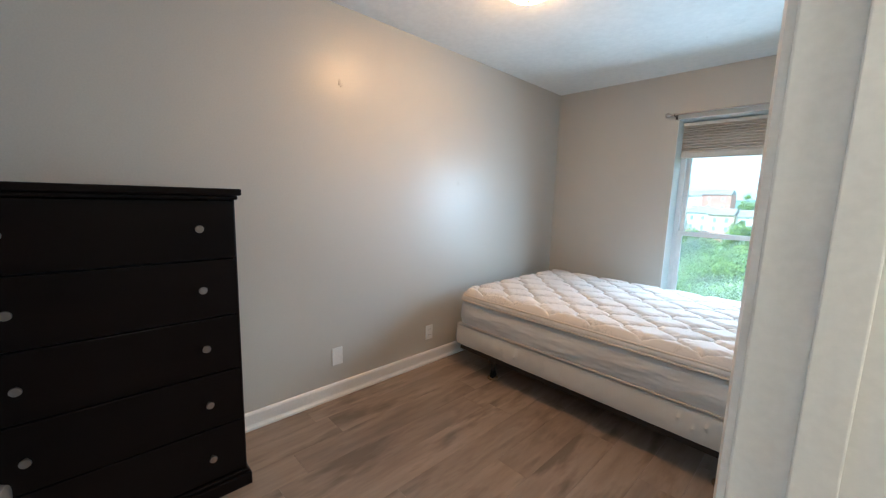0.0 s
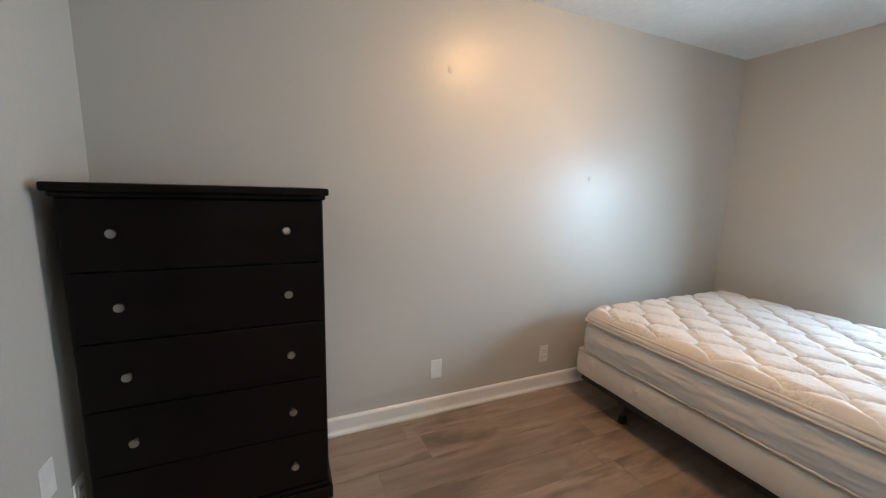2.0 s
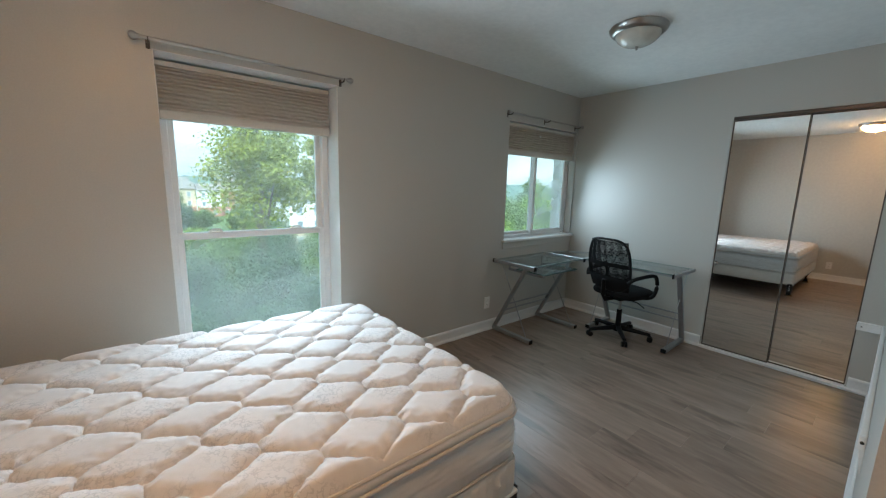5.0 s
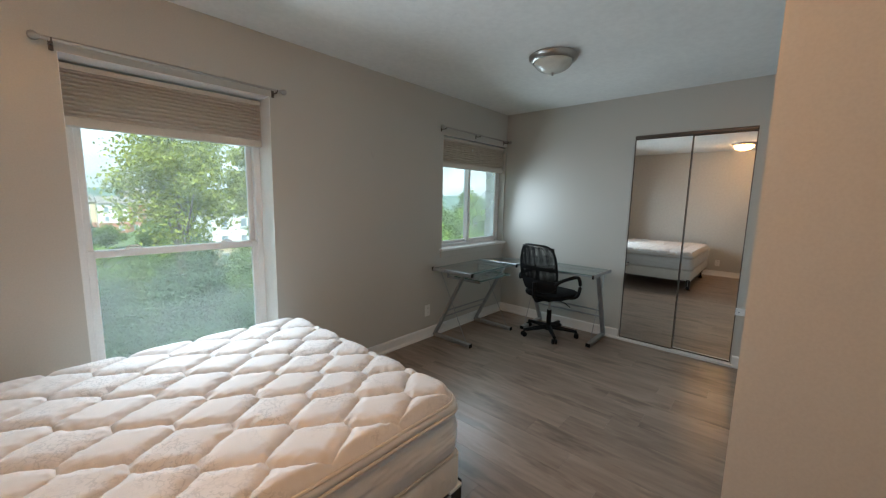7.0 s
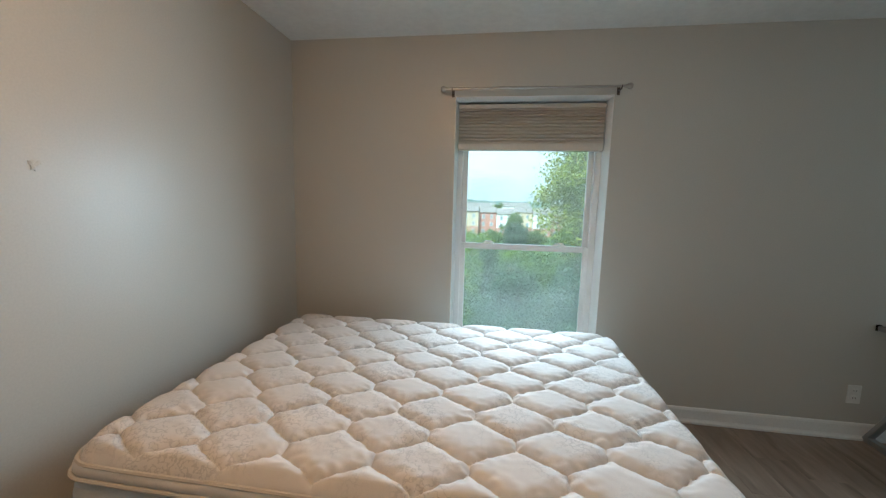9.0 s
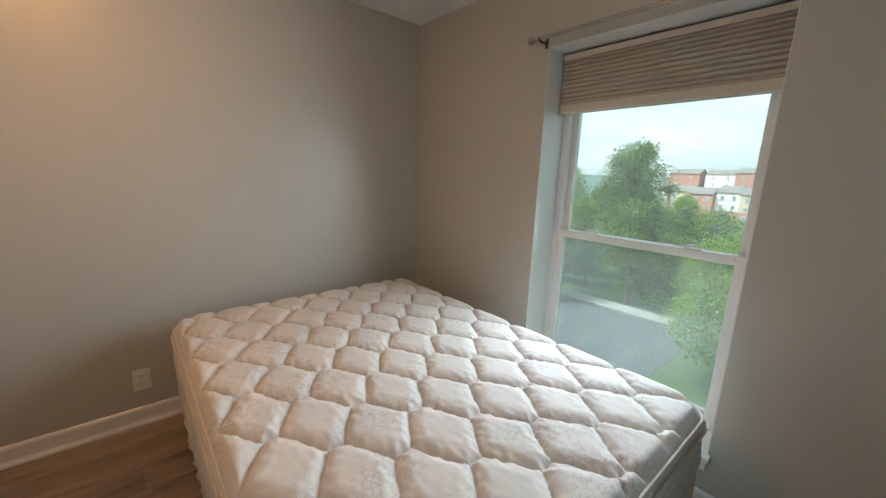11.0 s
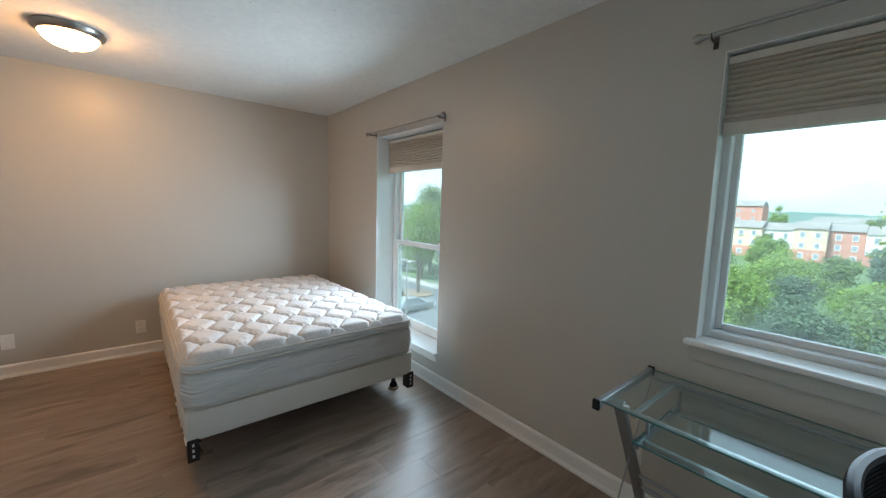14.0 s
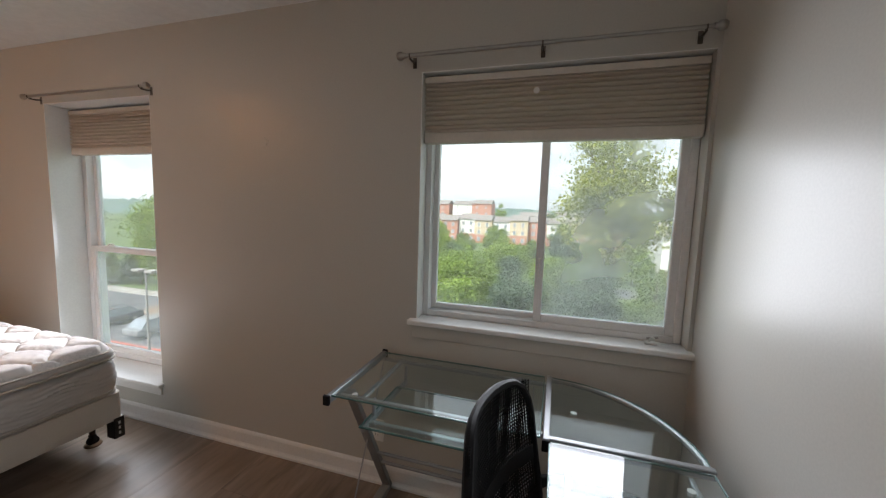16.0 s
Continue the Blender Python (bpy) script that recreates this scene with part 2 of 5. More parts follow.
M_PAVE = material("concrete", (0.25, 0.24, 0.225), (0.20, 0.19, 0.175), 0.9, big=0.4, fine=6)
M_MULCH = material("mulch", (0.20, 0.125, 0.07), (0.13, 0.08, 0.045), 0.95, big=0.6, fine=8, bump=0.4, depth=0.03)
M_LINE = material("worn_road_paint", (0.20, 0.20, 0.20), rough=0.8)
M_REDLINE = material("red_road_paint", (0.40, 0.10, 0.06), rough=0.8)
M_BARK = material("bark", (0.14, 0.11, 0.085), (0.085, 0.065, 0.05), 0.95, big=2, fine=14, stretch=(1, 1, 0.3), bump=0.6, depth=0.03)
M_BRICK = material("red_brick", (0.43, 0.20, 0.145), (0.36, 0.16, 0.12), 0.9, big=0.5, fine=6)
M_SIDING_W = material("white_siding", (0.68, 0.67, 0.63), (0.60, 0.59, 0.56), 0.7, big=0.3, fine=3)
M_SIDING_T = material("tan_siding", (0.52, 0.42, 0.28), (0.46, 0.37, 0.25), 0.7, big=0.3, fine=3)
M_ROOF = material("roof_shingle", (0.20, 0.18, 0.165), (0.15, 0.135, 0.125), 0.9, big=0.5, fine=3)
M_FARPANE = material("far_window", (0.20, 0.23, 0.26), rough=0.3, bump=0)
M_CAR_W = material("grey_car_paint", (0.20, 0.21, 0.22), rough=0.25, bump=0)
M_CAR_D = material("dark_car_paint", (0.03, 0.032, 0.036), rough=0.2, bump=0)
M_HILL = material("far_woods", (0.10, 0.145, 0.125), (0.06, 0.10, 0.085), 0.9, big=0.06, fine=0.35, bump=0.6, depth=1.5)
M_LEAF = [leaf_material("leaf_light", (0.19, 0.225, 0.03), (0.34, 0.36, 0.065)), leaf_material("leaf_grey", (0.05, 0.085, 0.05), (0.12, 0.165, 0.10)),
          leaf_material("leaf_mid", (0.085, 0.135, 0.03), (0.16, 0.22, 0.055)), leaf_material("leaf_bright", (0.13, 0.21, 0.02), (0.23, 0.32, 0.05))]


# ---- building helpers ----
def part(name, bm, mat, parent=None, label="", smooth=False):
    """One mesh, built in world places, under a thing or a part."""
    me = bpy.data.meshes.new(name)
    base = Vector(parent["base"]) if parent is not None else Vector((0, 0, 0))
    if parent is not None:
        bmesh.ops.translate(bm, verts=bm.verts, vec=-base)
    bmesh.ops.recalc_face_normals(bm, faces=bm.faces)
    if smooth:
        for f in bm.faces:
            f.smooth = True
        for e in bm.edges:
            if len(e.link_faces) == 2 and e.calc_face_angle(0) > 0.7:
                e.smooth = False
    bm.to_mesh(me)
    bm.free()
    me.materials.append(mat)
    ob = new(name, me)
    if parent is not None:
        ob.parent = parent
        ob["base"] = tuple(base)
    if label:
        ob["label"] = label
    return ob


def thing(name, base, label, category="", group="", kind=""):
    ob = new(name)
    ob.location = base
    ob["base"] = tuple(base)
    ob.empty_display_size = 0.1
    return tagged(ob, label, category, group, kind)


def single(name, bm, mat, label, category="", group="", kind="", smooth=False):
    return tagged(part(name, bm, mat, None, "", smooth), label, category, group, kind)


def box(x0, y0, z0, x1, y1, z1, bevel=0.0, seg=2, bm=None):
    b = bmesh.new()
    bmesh.ops.create_cube(b, size=1, matrix=Matrix.Translation(((x0 + x1) / 2, (y0 + y1) / 2, (z0 + z1) / 2)) @ Matrix.Diagonal((abs(x1 - x0), abs(y1 - y0), abs(z1 - z0), 1)))
    if bevel:
        bmesh.ops.bevel(b, geom=list(b.edges), offset=bevel, segments=seg, profile=0.5, affect="EDGES", clamp_overlap=True)
    return join(bm, b)


def join(bm, b):
    if bm is None:
        return b
    me = bpy.data.meshes.new("tmp")
    b.to_mesh(me)
    b.free()
    bm.from_mesh(me)
    bpy.data.meshes.remove(me)
    return bm


def cyl(p0, p1, r0, r1=None, seg=16, bm=None, caps=True):
    b = bmesh.new()
    p0, p1 = Vector(p0), Vector(p1)
    r1 = r0 if r1 is None else r1
    q = (p1 - p0).to_track_quat("Z", "Y").to_matrix().to_4x4()
    bmesh.ops.create_cone(b, cap_ends=caps, segments=seg, radius1=r0, radius2=r1, depth=(p1 - p0).length, matrix=Matrix.Translation((p0 + p1) / 2) @ q)
    return join(bm, b)


def beam(p0, p1, w, h, bevel=0.003, bm=None):
    """A square bar from p0 to p1."""
    b = bmesh.new()
    p0, p1 = Vector(p0), Vector(p1)
    q = (p1 - p0).to_track_quat("Z", "Y").to_matrix().to_4x4()
    bmesh.ops.create_cube(b, size=1, matrix=Matrix.Translation((p0 + p1) / 2) @ q @ Matrix.Diagonal((w, h, (p1 - p0).length, 1)))
    if bevel:
        bmesh.ops.bevel(b, geom=list(b.edges), offset=bevel, segments=1, affect="EDGES")
    return join(bm, b)


def tube(pts, r, seg=8, closed=False, bm=None):
    """A round tube along points."""
    b = bmesh.new()
    pts = [Vector(p) for p in pts]
    n, rings = len(pts), []
    for i, p in enumerate(pts):
        a = pts[i - 1] if (i or closed) else p
        c = pts[(i + 1) % n] if (i < n - 1 or closed) else p
        d = (c - a).normalized()
        u = d.cross(Vector((0, 0, 1)))
        if u.length < 1e-3:
            u = d.cross(Vector((0, 1, 0)))
        u.normalize()
        v = d.cross(u)
        rings.append([b.verts.new(p + r * (math.cos(2 * math.pi * k / seg) * u + math.sin(2 * math.pi * k / seg) * v)) for k in range(seg)])
    for i in range(n if closed else n - 1):
        s, t = rings[i], rings[(i + 1) % n]
        for k in range(seg):
            b.faces.new((s[k], s[(k + 1) % seg], t[(k + 1) % seg], t[k]))
    if not closed:
        b.faces.new(rings[0])
        b.faces.new(rings[-1][::-1])
    return join(bm, b)


def lathe(profile, centre, seg=40, bm=None, axis="Z"):
    """A turned shape: (radius, height) pairs about an axis through centre."""
    b = bmesh.new()
    rings = []
    for r, h in profile:
        ring = []
        for k in range(seg):
            a = 2 * math.pi * k / seg
            v = Vector((r * math.cos(a), r * math.sin(a), h))
            if axis == "X":
                v = Vector((h, v.x, v.y))
            elif axis == "Y":
                v = Vector((v.x, h, v.y))
            ring.append(b.verts.new(Vector(centre) + v))
        rings.append(ring)
    for s, t in zip(rings, rings[1:]):
        for k in range(seg):
            b.faces.new((s[k], s[(k + 1) % seg], t[(k + 1) % seg], t[k]))
    if profile[0][0] > 1e-4:
        b.faces.new(rings[0][::-1])
    if profile[-1][0] > 1e-4:
        b.faces.new(rings[-1])
    bmesh.ops.remove_doubles(b, verts=b.verts, dist=1e-5)
    return join(bm, b)


def extrude_outline(pts, z0, z1, bevel=0.0):
    b = bmesh.new()
    f = b.faces.new([b.verts.new((x, y, z0)) for x, y in pts])
    r = bmesh.ops.extrude_face_region(b, geom=[f])
    bmesh.ops.translate(b, verts=[v for v in r["geom"] if isinstance(v, bmesh.types.BMVert)], vec=(0, 0, z1 - z0))
    if bevel:
        bmesh.ops.bevel(b, geom=[e for e in b.edges], offset=bevel, segments=1, affect="EDGES")
    return b


def strip(profile, p0, p1, out):
    """A moulding: (depth, height) pairs drawn from p0 to p1, depth towards out."""
    b = bmesh.new()
    p0, p1, out = Vector(p0), Vector(p1), Vector(out)
    ends = [[b.verts.new(p + out * d + Vector((0, 0, h))) for d, h in profile] for p in (p0, p1)]
    n = len(profile)
    for k in range(n):
        b.faces.new((ends[0][k], ends[0][(k + 1) % n], ends[1][(k + 1) % n], ends[1][k]))
    b.faces.new(ends[0])
    b.faces.new(ends[1][::-1])
    return b


# ---- the room ----
H = 2.44
W1 = (1.132, 2.105, 0.275, 2.06)
W2 = (3.825, 4.985, 0.90, 2.06)
XF, YE, YD, YJ = 2.105, -2.525, -4.125, -3.21
T = 0.285


def room_shell():
    single("wall_west", box(-0.12, YD - 0.12, 0, 0, T, H), M_WALL, "grey-beige satin painted plaster wall", "wall", kind="structure")
    b = None
    xs = (0, W1[0], W1[1], W2[0], W2[1], 5.0)
    for i in range(5):
        if i in (0, 2, 4):
            b = box(xs[i], 0, 0, xs[i + 1], T, H, bm=b)
    for w in (W1, W2):
        b = box(w[0], 0, 0, w[1], T, w[2], bm=b)
        b = box(w[0], 0, w[3], w[1], T, H, bm=b)
    single("wall_north", b, M_WALL, "grey-beige painted wall with two deep window openings", "wall", kind="structure")
    b = box(5.0, -1.462, 0, 5.12, T, H)
    b = box(5.0, YE - 0.12, 0, 5.12, -2.39, H, bm=b)
    b = box(5.0, -2.39, 2.06, 5.12, -1.462, H, bm=b)
    b = box(5.07, -2.39, 0, 5.12, -1.462, 2.06, bm=b)
    single("wall_east", b, M_WALL, "grey-beige painted wall with a mirrored closet opening", "wall", kind="structure")
    single("wall_south", box(XF + 0.12, YE - 0.12, 0, 5.0, YE, H), M_WALL, "grey-beige painted wall beside the closet", "wall", kind="structure")
    b = box(XF, YJ + 0.02, 0, XF + 0.12, YE, H)
    b = box(XF, YD, 2.07, XF + 0.12, YJ + 0.02, H, bm=b)
    single("wall_entry", b, M_WALL, "grey-beige painted wall end with the entry doorway", "wall", kind="structure")
    single("wall_alcove", box(0, YD - 0.12, 0, XF + 0.12, YD, H), M_WALL, "grey-beige painted wall behind the dresser", "wall", kind="structure")
    b = box(XF + 0.12, YD - 0.12, 0, 3.6, YD, H)
    b = box(3.6, YD - 0.12, 0, 3.72, YE - 0.12, H, bm=b)
    single("wall_hall", b, M_WALL, "plain painted wall of the hallway outside", "wall", kind="structure")
    single("ceiling", box(-0.12, YD - 0.12, H, 5.12, T, H + 0.12), M_CEIL, "white lightly textured ceiling with faint patching", "ceiling", kind="structure")


room_shell()


def ceiling_patches():
    """Flattened blobs of skim coat on the ceiling."""
    rnd = random.Random(4)
    b = bmesh.new()
    for cx, cy, n, spread in ((2.35, -0.95, 46, 0.26), (1.55, -0.75, 22, 0.2), (3.2, -0.35, 20, 0.22), (0.7, -0.9, 14, 0.25), (2.0, -1.6, 18, 0.3)):
        for _ in range(n):
            x, y = cx + rnd.gauss(0, spread), cy + rnd.gauss(0, spread * 0.7)
            r = rnd.uniform(0.006, 0.02)
            ring = [b.verts.new((x + r * rnd.uniform(0.5, 1.3) * math.cos(a), y + r * rnd.uniform(0.5, 1.3) * math.sin(a), H - 0.0006)) for a in [k * math.pi / 4 for k in range(8)]]
            top = b.verts.new((x, y, H - rnd.uniform(0.0018, 0.003)))
            base = [b.verts.new((v.co.x, v.co.y, H + 0.002)) for v in ring]
            for k in range(8):
                b.faces.new((ring[k], ring[(k + 1) % 8], top))
                b.faces.new((base[k], base[(k + 1) % 8], ring[(k + 1) % 8], ring[k]))
    single("ceiling_texture", b, M_CEIL, "small raised blobs of white ceiling texture", "ceiling texture", kind="stuff")


ceiling_patches()

BASE = [(0, 0), (0.024, 0), (0.024, 0.012), (0.017, 0.022), (0.014, 0.03), (0.014, 0.088), (0.010, 0.098), (0.004, 0.103), (0, 0.103)]


def baseboards():
    for p0, p1, out in (((0, YD, 0), (0, 0, 0), (1, 0, 0)), ((0.024, 0, 0), (4.976, 0, 0), (0, -1, 0)), ((5, 0, 0), (5, -1.45, 0), (-1, 0, 0)),
                        ((5, -2.40, 0), (5, YE, 0), (-1, 0, 0)), ((4.976, YE, 0), (XF - 0.0, YE, 0), (0, 1, 0)), ((XF, YE, 0), (XF, YJ + 0.085, 0), (-1, 0, 0)), ((0.024, YD, 0), (XF - 0.02, YD, 0), (0, 1, 0))):
        single("baseboard", strip(BASE, p0, p1, out), M_TRIM, "white painted wooden baseboard along the wall", "baseboard", "baseboards", "structure")


baseboards()


def doorway():
    fr = thing("door_frame", (XF, YJ, 0), "white painted door frame with casing", "door frame", kind="structure")
    x0, x1 = XF - 0.004, XF + 0.124
    part("jamb", box(x0, YJ, 0, x1, YJ + 0.02, 2.05, 0.003), M_TRIM, fr)
    part("jamb", box(x0, YD + 0.0, 0, x1, YD + 0.03, 2.05, 0.003), M_TRIM, fr)
    part("head_jamb", box(x0, YD + 0.03, 2.03, x1, YJ, 2.05, 0.003), M_TRIM, fr)
    part("stop", box(XF + 0.045, YJ - 0.012, 0, XF + 0.08, YJ, 2.03, 0.002), M_TRIM, fr)
    prof = [(0, 0), (0.012, 0), (0.016, 0.012), (0.016, 0.045), (0.010, 0.058), (0.006, 0.064), (0, 0.064)]
    for x, s in ((XF, -1), (XF + 0.12, 1)):
        b = bmesh.new()
        lo = [b.verts.new((x + s * d, YJ + 0.008 + h, 0)) for d, h in prof]
        hi = [b.verts.new((x + s * d, YJ + 0.008 + h, 2.11)) for d, h in prof]
        for k in range(len(prof)):
            b.faces.new((lo[k], lo[(k + 1) % len(prof)], hi[(k + 1) % len(prof)], hi[k]))
        b.faces.new(lo)
        b.faces.new(hi[::-1])
        part("casing", b, M_TRIM, fr)
        part("head_casing", box(x, YD + 0.002, 2.045, x + s * 0.014, YJ + 0.008, 2.11, 0.002), M_TRIM, fr)
    # the leaf stands open into the room
    hinge, edge = Vector((XF - 0.01, -4.05, 0)), Vector((1.29, -3.895, 0))
    d = (edge - hinge).normalized()
    n = Vector((-d.y, d.x, 0))
    n = n if n.y > 0 else -n
    leaf = thing("door_leaf", (hinge.x, hinge.y, 0), "white painted door standing open beside the dresser", "door", kind="structure")
    q = Matrix.Translation(hinge) @ Matrix(((d.x, n.x, 0, 0), (d.y, n.y, 0, 0), (0, 0, 1, 0), (0, 0, 0, 1)))

    def placed(b):
        bmesh.ops.transform(b, matrix=q, verts=b.verts)
        return b
    w = (edge - hinge).length
    part("slab", placed(box(0, -0.035, 0.012, w, 0, 2.02, 0.003)), M_TRIM, leaf)
    for z0, z1 in ((0.22, 0.80), (1.02, 1.86)):
        part("panel", placed(box(0.13, -0.002, z0, w - 0.13, 0.006, z1, 0.005)), M_TRIM, leaf)
    part("knob", placed(lathe([(0.032, 0), (0.032, 0.006), (0.012, 0.012), (0.011, 0.03), (0.024, 0.042), (0.029, 0.055), (0.024, 0.068), (0.0, 0.072)], (w - 0.065, 0.0, 0.88), 24, axis="Y")), M_NICKEL, leaf, "dull metal door knob", True)


doorway()


# ---- windows ----
def ring_frame(x0, x1, z0, z1, y0, y1, w, bevel=0.004):
    b = box(x0, y0, z0, x0 + w, y1, z1, bevel)
    b = box(x1 - w, y0, z0, x1, y1, z1, bevel, bm=b)
    b = box(x0 + w, y0, z0, x1 - w, y1, z0 + w, bevel, bm=b)
    return box(x0 + w, y0, z1 - w, x1 - w, y1, z1, bevel, bm=b)


def pane(x0, x1, z0, z1, y, mat, parent):
    ob = part("pane", box(x0, y, z0, x1, y + 0.004, z1), mat, parent)
    ob.visible_shadow = False
    return ob


def window_tall():
    x0, x1, z0, z1 = W1
    w = thing("window_1", ((x0 + x1) / 2, 0.2, z0), "tall white vinyl single-hung window with hazy lower pane", "window", kind="structure")
    part("window_frame", ring_frame(x0, x1, z0, z1, 0.19, 0.28, 0.042), M_VINYL, w)
    up = part("upper_sash", ring_frame(x0 + 0.04, x1 - 0.04, 1.06, z1 - 0.04, 0.235, 0.268, 0.034), M_VINYL, w)
    pane(x0 + 0.07, x1 - 0.07, 1.09, z1 - 0.07, 0.25, M_GLASS, up)
    lo = part("lower_sash", ring_frame(x0 + 0.035, x1 - 0.035, z0 + 0.04, 1.095, 0.195, 0.23, 0.04), M_VINYL, w)
    pane(x0 + 0.07, x1 - 0.07, z0 + 0.075, 1.06, 0.21, M_GLASS_DIRTY, lo)
    for x in (x0 + 0.24, x1 - 0.24):
        b = box(x - 0.04, 0.186, 1.094, x + 0.04, 0.224, 1.102, 0.003)
        b = tube([(x - 0.03, 0.2, 1.102), (x - 0.015, 0.2, 1.113), (x + 0.02, 0.2, 1.113), (x + 0.032, 0.2, 1.104)], 0.006, bm=b)
        part("sash_lock", b, M_PLATE, lo, "small cream sash lock")
    part("reveal", box(x0, 0.0, z0, x0 + 0.003, 0.19, z1), M_TRIM, w)
    part("reveal", box(x1 - 0.003, 0.0, z0, x1, 0.19, z1), M_TRIM, w)
    part("reveal", box(x0, 0.0, z1 - 0.003, x1, 0.19, z1), M_TRIM, w)
    part("window_sill", box(x0 - 0.002, -0.035, z0 - 0.024, x1 + 0.012, 0.19, z0 + 0.002, 0.006), M_TRIM, w)
    part("apron", box(x0, -0.014, z0 - 0.075, x1, 0, z0 - 0.024, 0.004), M_TRIM, w)


def window_slider():
    x0, x1, z0, z1 = W2
    w = thing("window_2", ((x0 + x1) / 2, 0.1, z0), "wide white vinyl sliding window with one fogged pane", "window", kind="structure")
    part("window_frame", ring_frame(x0, x1, z0, z1, 0.085, 0.18, 0.030), M_VINYL, w)
    xm = 4.395
    left = part("fixed_sash", ring_frame(x0 + 0.026, xm + 0.012, z0 + 0.03, z1 - 0.03, 0.135, 0.165, 0.028), M_VINYL, w)
    pane(x0 + 0.05, xm - 0.012, z0 + 0.052, z1 - 0.052, 0.15, M_GLASS, left)
    right = part("sliding_sash", ring_frame(xm - 0.022, x1 - 0.026, z0 + 0.028, z1 - 0.03, 0.095, 0.13, 0.036), M_VINYL, w)
    pane(xm + 0.010, x1 - 0.056, z0 + 0.058, z1 - 0.06, 0.11, M_GLASS_FOG, right)
    part("latch", box(xm - 0.012, 0.078, 1.14, xm + 0.006, 0.096, 1.23, 0.005), M_PLATE, right, "small cream window latch")
    part("reveal", box(x0, 0.0, z0, x0 + 0.003, 0.085, z1), M_TRIM, w)
    part("reveal", box(x0, 0.0, z1 - 0.003, x1, 0.085, z1), M_TRIM, w)
    part("window_sill", box(x0 - 0.035, -0.04, z0 - 0.022, x1 + 0.022, 0.085, z0 + 0.003, 0.007), M_TRIM, w)
    part("apron", box(x0 - 0.02, -0.012, z0 - 0.09, x1 + 0.022, 0, z0 - 0.022, 0.004), M_WALL, w)
    catch = thing("window_clip", (4.86, 0.03, z0 + 0.003), "small clear plastic window clip lying on the sill", "clip")
    b = box(4.835, 0.02, z0 + 0.003, 4.885, 0.045, z0 + 0.015, 0.004)
    b = tube([(4.85, 0.03, z0 + 0.012), (4.86, 0.02, z0 + 0.035), (4.875, 0.035, z0 + 0.03)], 0.006, bm=b)
    part("body", b, M_PLATE, catch)
    part("pin", cyl((4.842, 0.03, z0 + 0.028), (4.885, 0.03, z0 + 0.036), 0.005), M_NICKEL, catch)


window_tall()
window_slider()


def pleated_shade(x0, x1, ztop, zbot, y, label):
    s = thing("pleated_shade", ((x0 + x1) / 2, y, ztop), label, "window shade", "pleated shades")
    part("headrail", box(x0, y - 0.025, ztop - 0.03, x1, y + 0.025, ztop, 0.004), M_SHADERAIL, s)
    n = 10
    zt, zb = ztop - 0.03, zbot + 0.062
    for sign, deep in ((-1, 0.018), (1, 0.004)):
        b = bmesh.new()
        prev = None
        for k in range(4 * n + 1):
            f = k / (4 * n)
            z = zt + (zb - zt) * f ** 1.12
            # rounded cells with a sharp valley between them
            yy = y + sign * (0.008 + deep * abs(math.sin(math.pi * k / 4)) ** 0.8)
            row = [b.verts.new((x0 + 0.004 + (x1 - x0 - 0.008) * i / 8, yy, z)) for i in range(9)]
            if prev:
                for i in range(8):
                    b.faces.new((prev[i], prev[i + 1], row[i + 1], row[i]))
            prev = row
        part("fabric", b, M_SHADE, s)
    part("folded_fabric", box(x0 + 0.003, y - 0.021, zb - 0.012, x1 - 0.003, y + 0.021, zb, 0.003), M_SHADE, s)
    part("bottom_rail", box(x0, y - 0.022, zbot, x1, y + 0.022, zb - 0.012, 0.006), M_SHADERAIL, s)
    return s


pleated_shade(1.139, 2.098, 2.045, 1.742, 0.15, "taupe pleated fabric shade raised halfway in the tall window")
shade2 = pleated_shade(3.831, 4.979, 2.045, 1.745, 0.05, "taupe pleated fabric shade raised in the sliding window")
part("tag", lathe([(0.013, -0.004), (0.013, 0.004)], (4.34, 0.024, 1.955), 16, axis="Y"), M_PLATE, shade2, "small pale plastic disc")


def curtain_rod(x0, x1, z, posts, label):
    y = -0.062
    r = thing("curtain_rod", ((x0 + x1) / 2, y, z), label, "curtain rod", "curtain rods")
    part("rod", cyl((x0 + 0.03, y, z), (x1 - 0.03, y, z), 0.0075), M_NICKEL, r, smooth=True)
    part("rod_sleeve", cyl((x0 + 0.03, y, z), (x0 + (x1 - x0) * 0.52, y, z), 0.0092), M_NICKEL, r, smooth=True)
    for x, s in ((x0, 1), (x1, -1)):
        prof = [(0.0, 0.0), (0.013, 0.004), (0.019, 0.014), (0.018, 0.026), (0.011, 0.036), (0.011, 0.044), (0.0, 0.046)]
        part("finial", lathe([(a, s * h) for a, h in prof], (x, y, z), 20, axis="X"), M_NICKEL, r, "pale metal ball finial", True)
    for x in posts:
        b = box(x - 0.009, -0.004, z - 0.035, x + 0.009, 0, z + 0.012, 0.002)
        b = tube([(x, -0.003, z - 0.008), (x, -0.03, z - 0.014), (x, y, z - 0.014)], 0.0045, bm=b)
        b = tube([(x, y - 0.011, z + 0.004), (x, y - 0.009, z - 0.008), (x, y, z - 0.0125), (x, y + 0.009, z - 0.008), (x, y + 0.011, z + 0.004)], 0.003, bm=b)
        part("bracket", b, M_BRONZE, r, "small dark metal wall bracket")


curtain_rod(1.04, 2.19, 2.09, (1.115, 2.125), "thin brushed nickel curtain rod above the tall window")
curtain_rod(3.725, 4.992, 2.112, (3.79, 4.36, 4.925), "thin brushed nickel curtain rod above the sliding window")


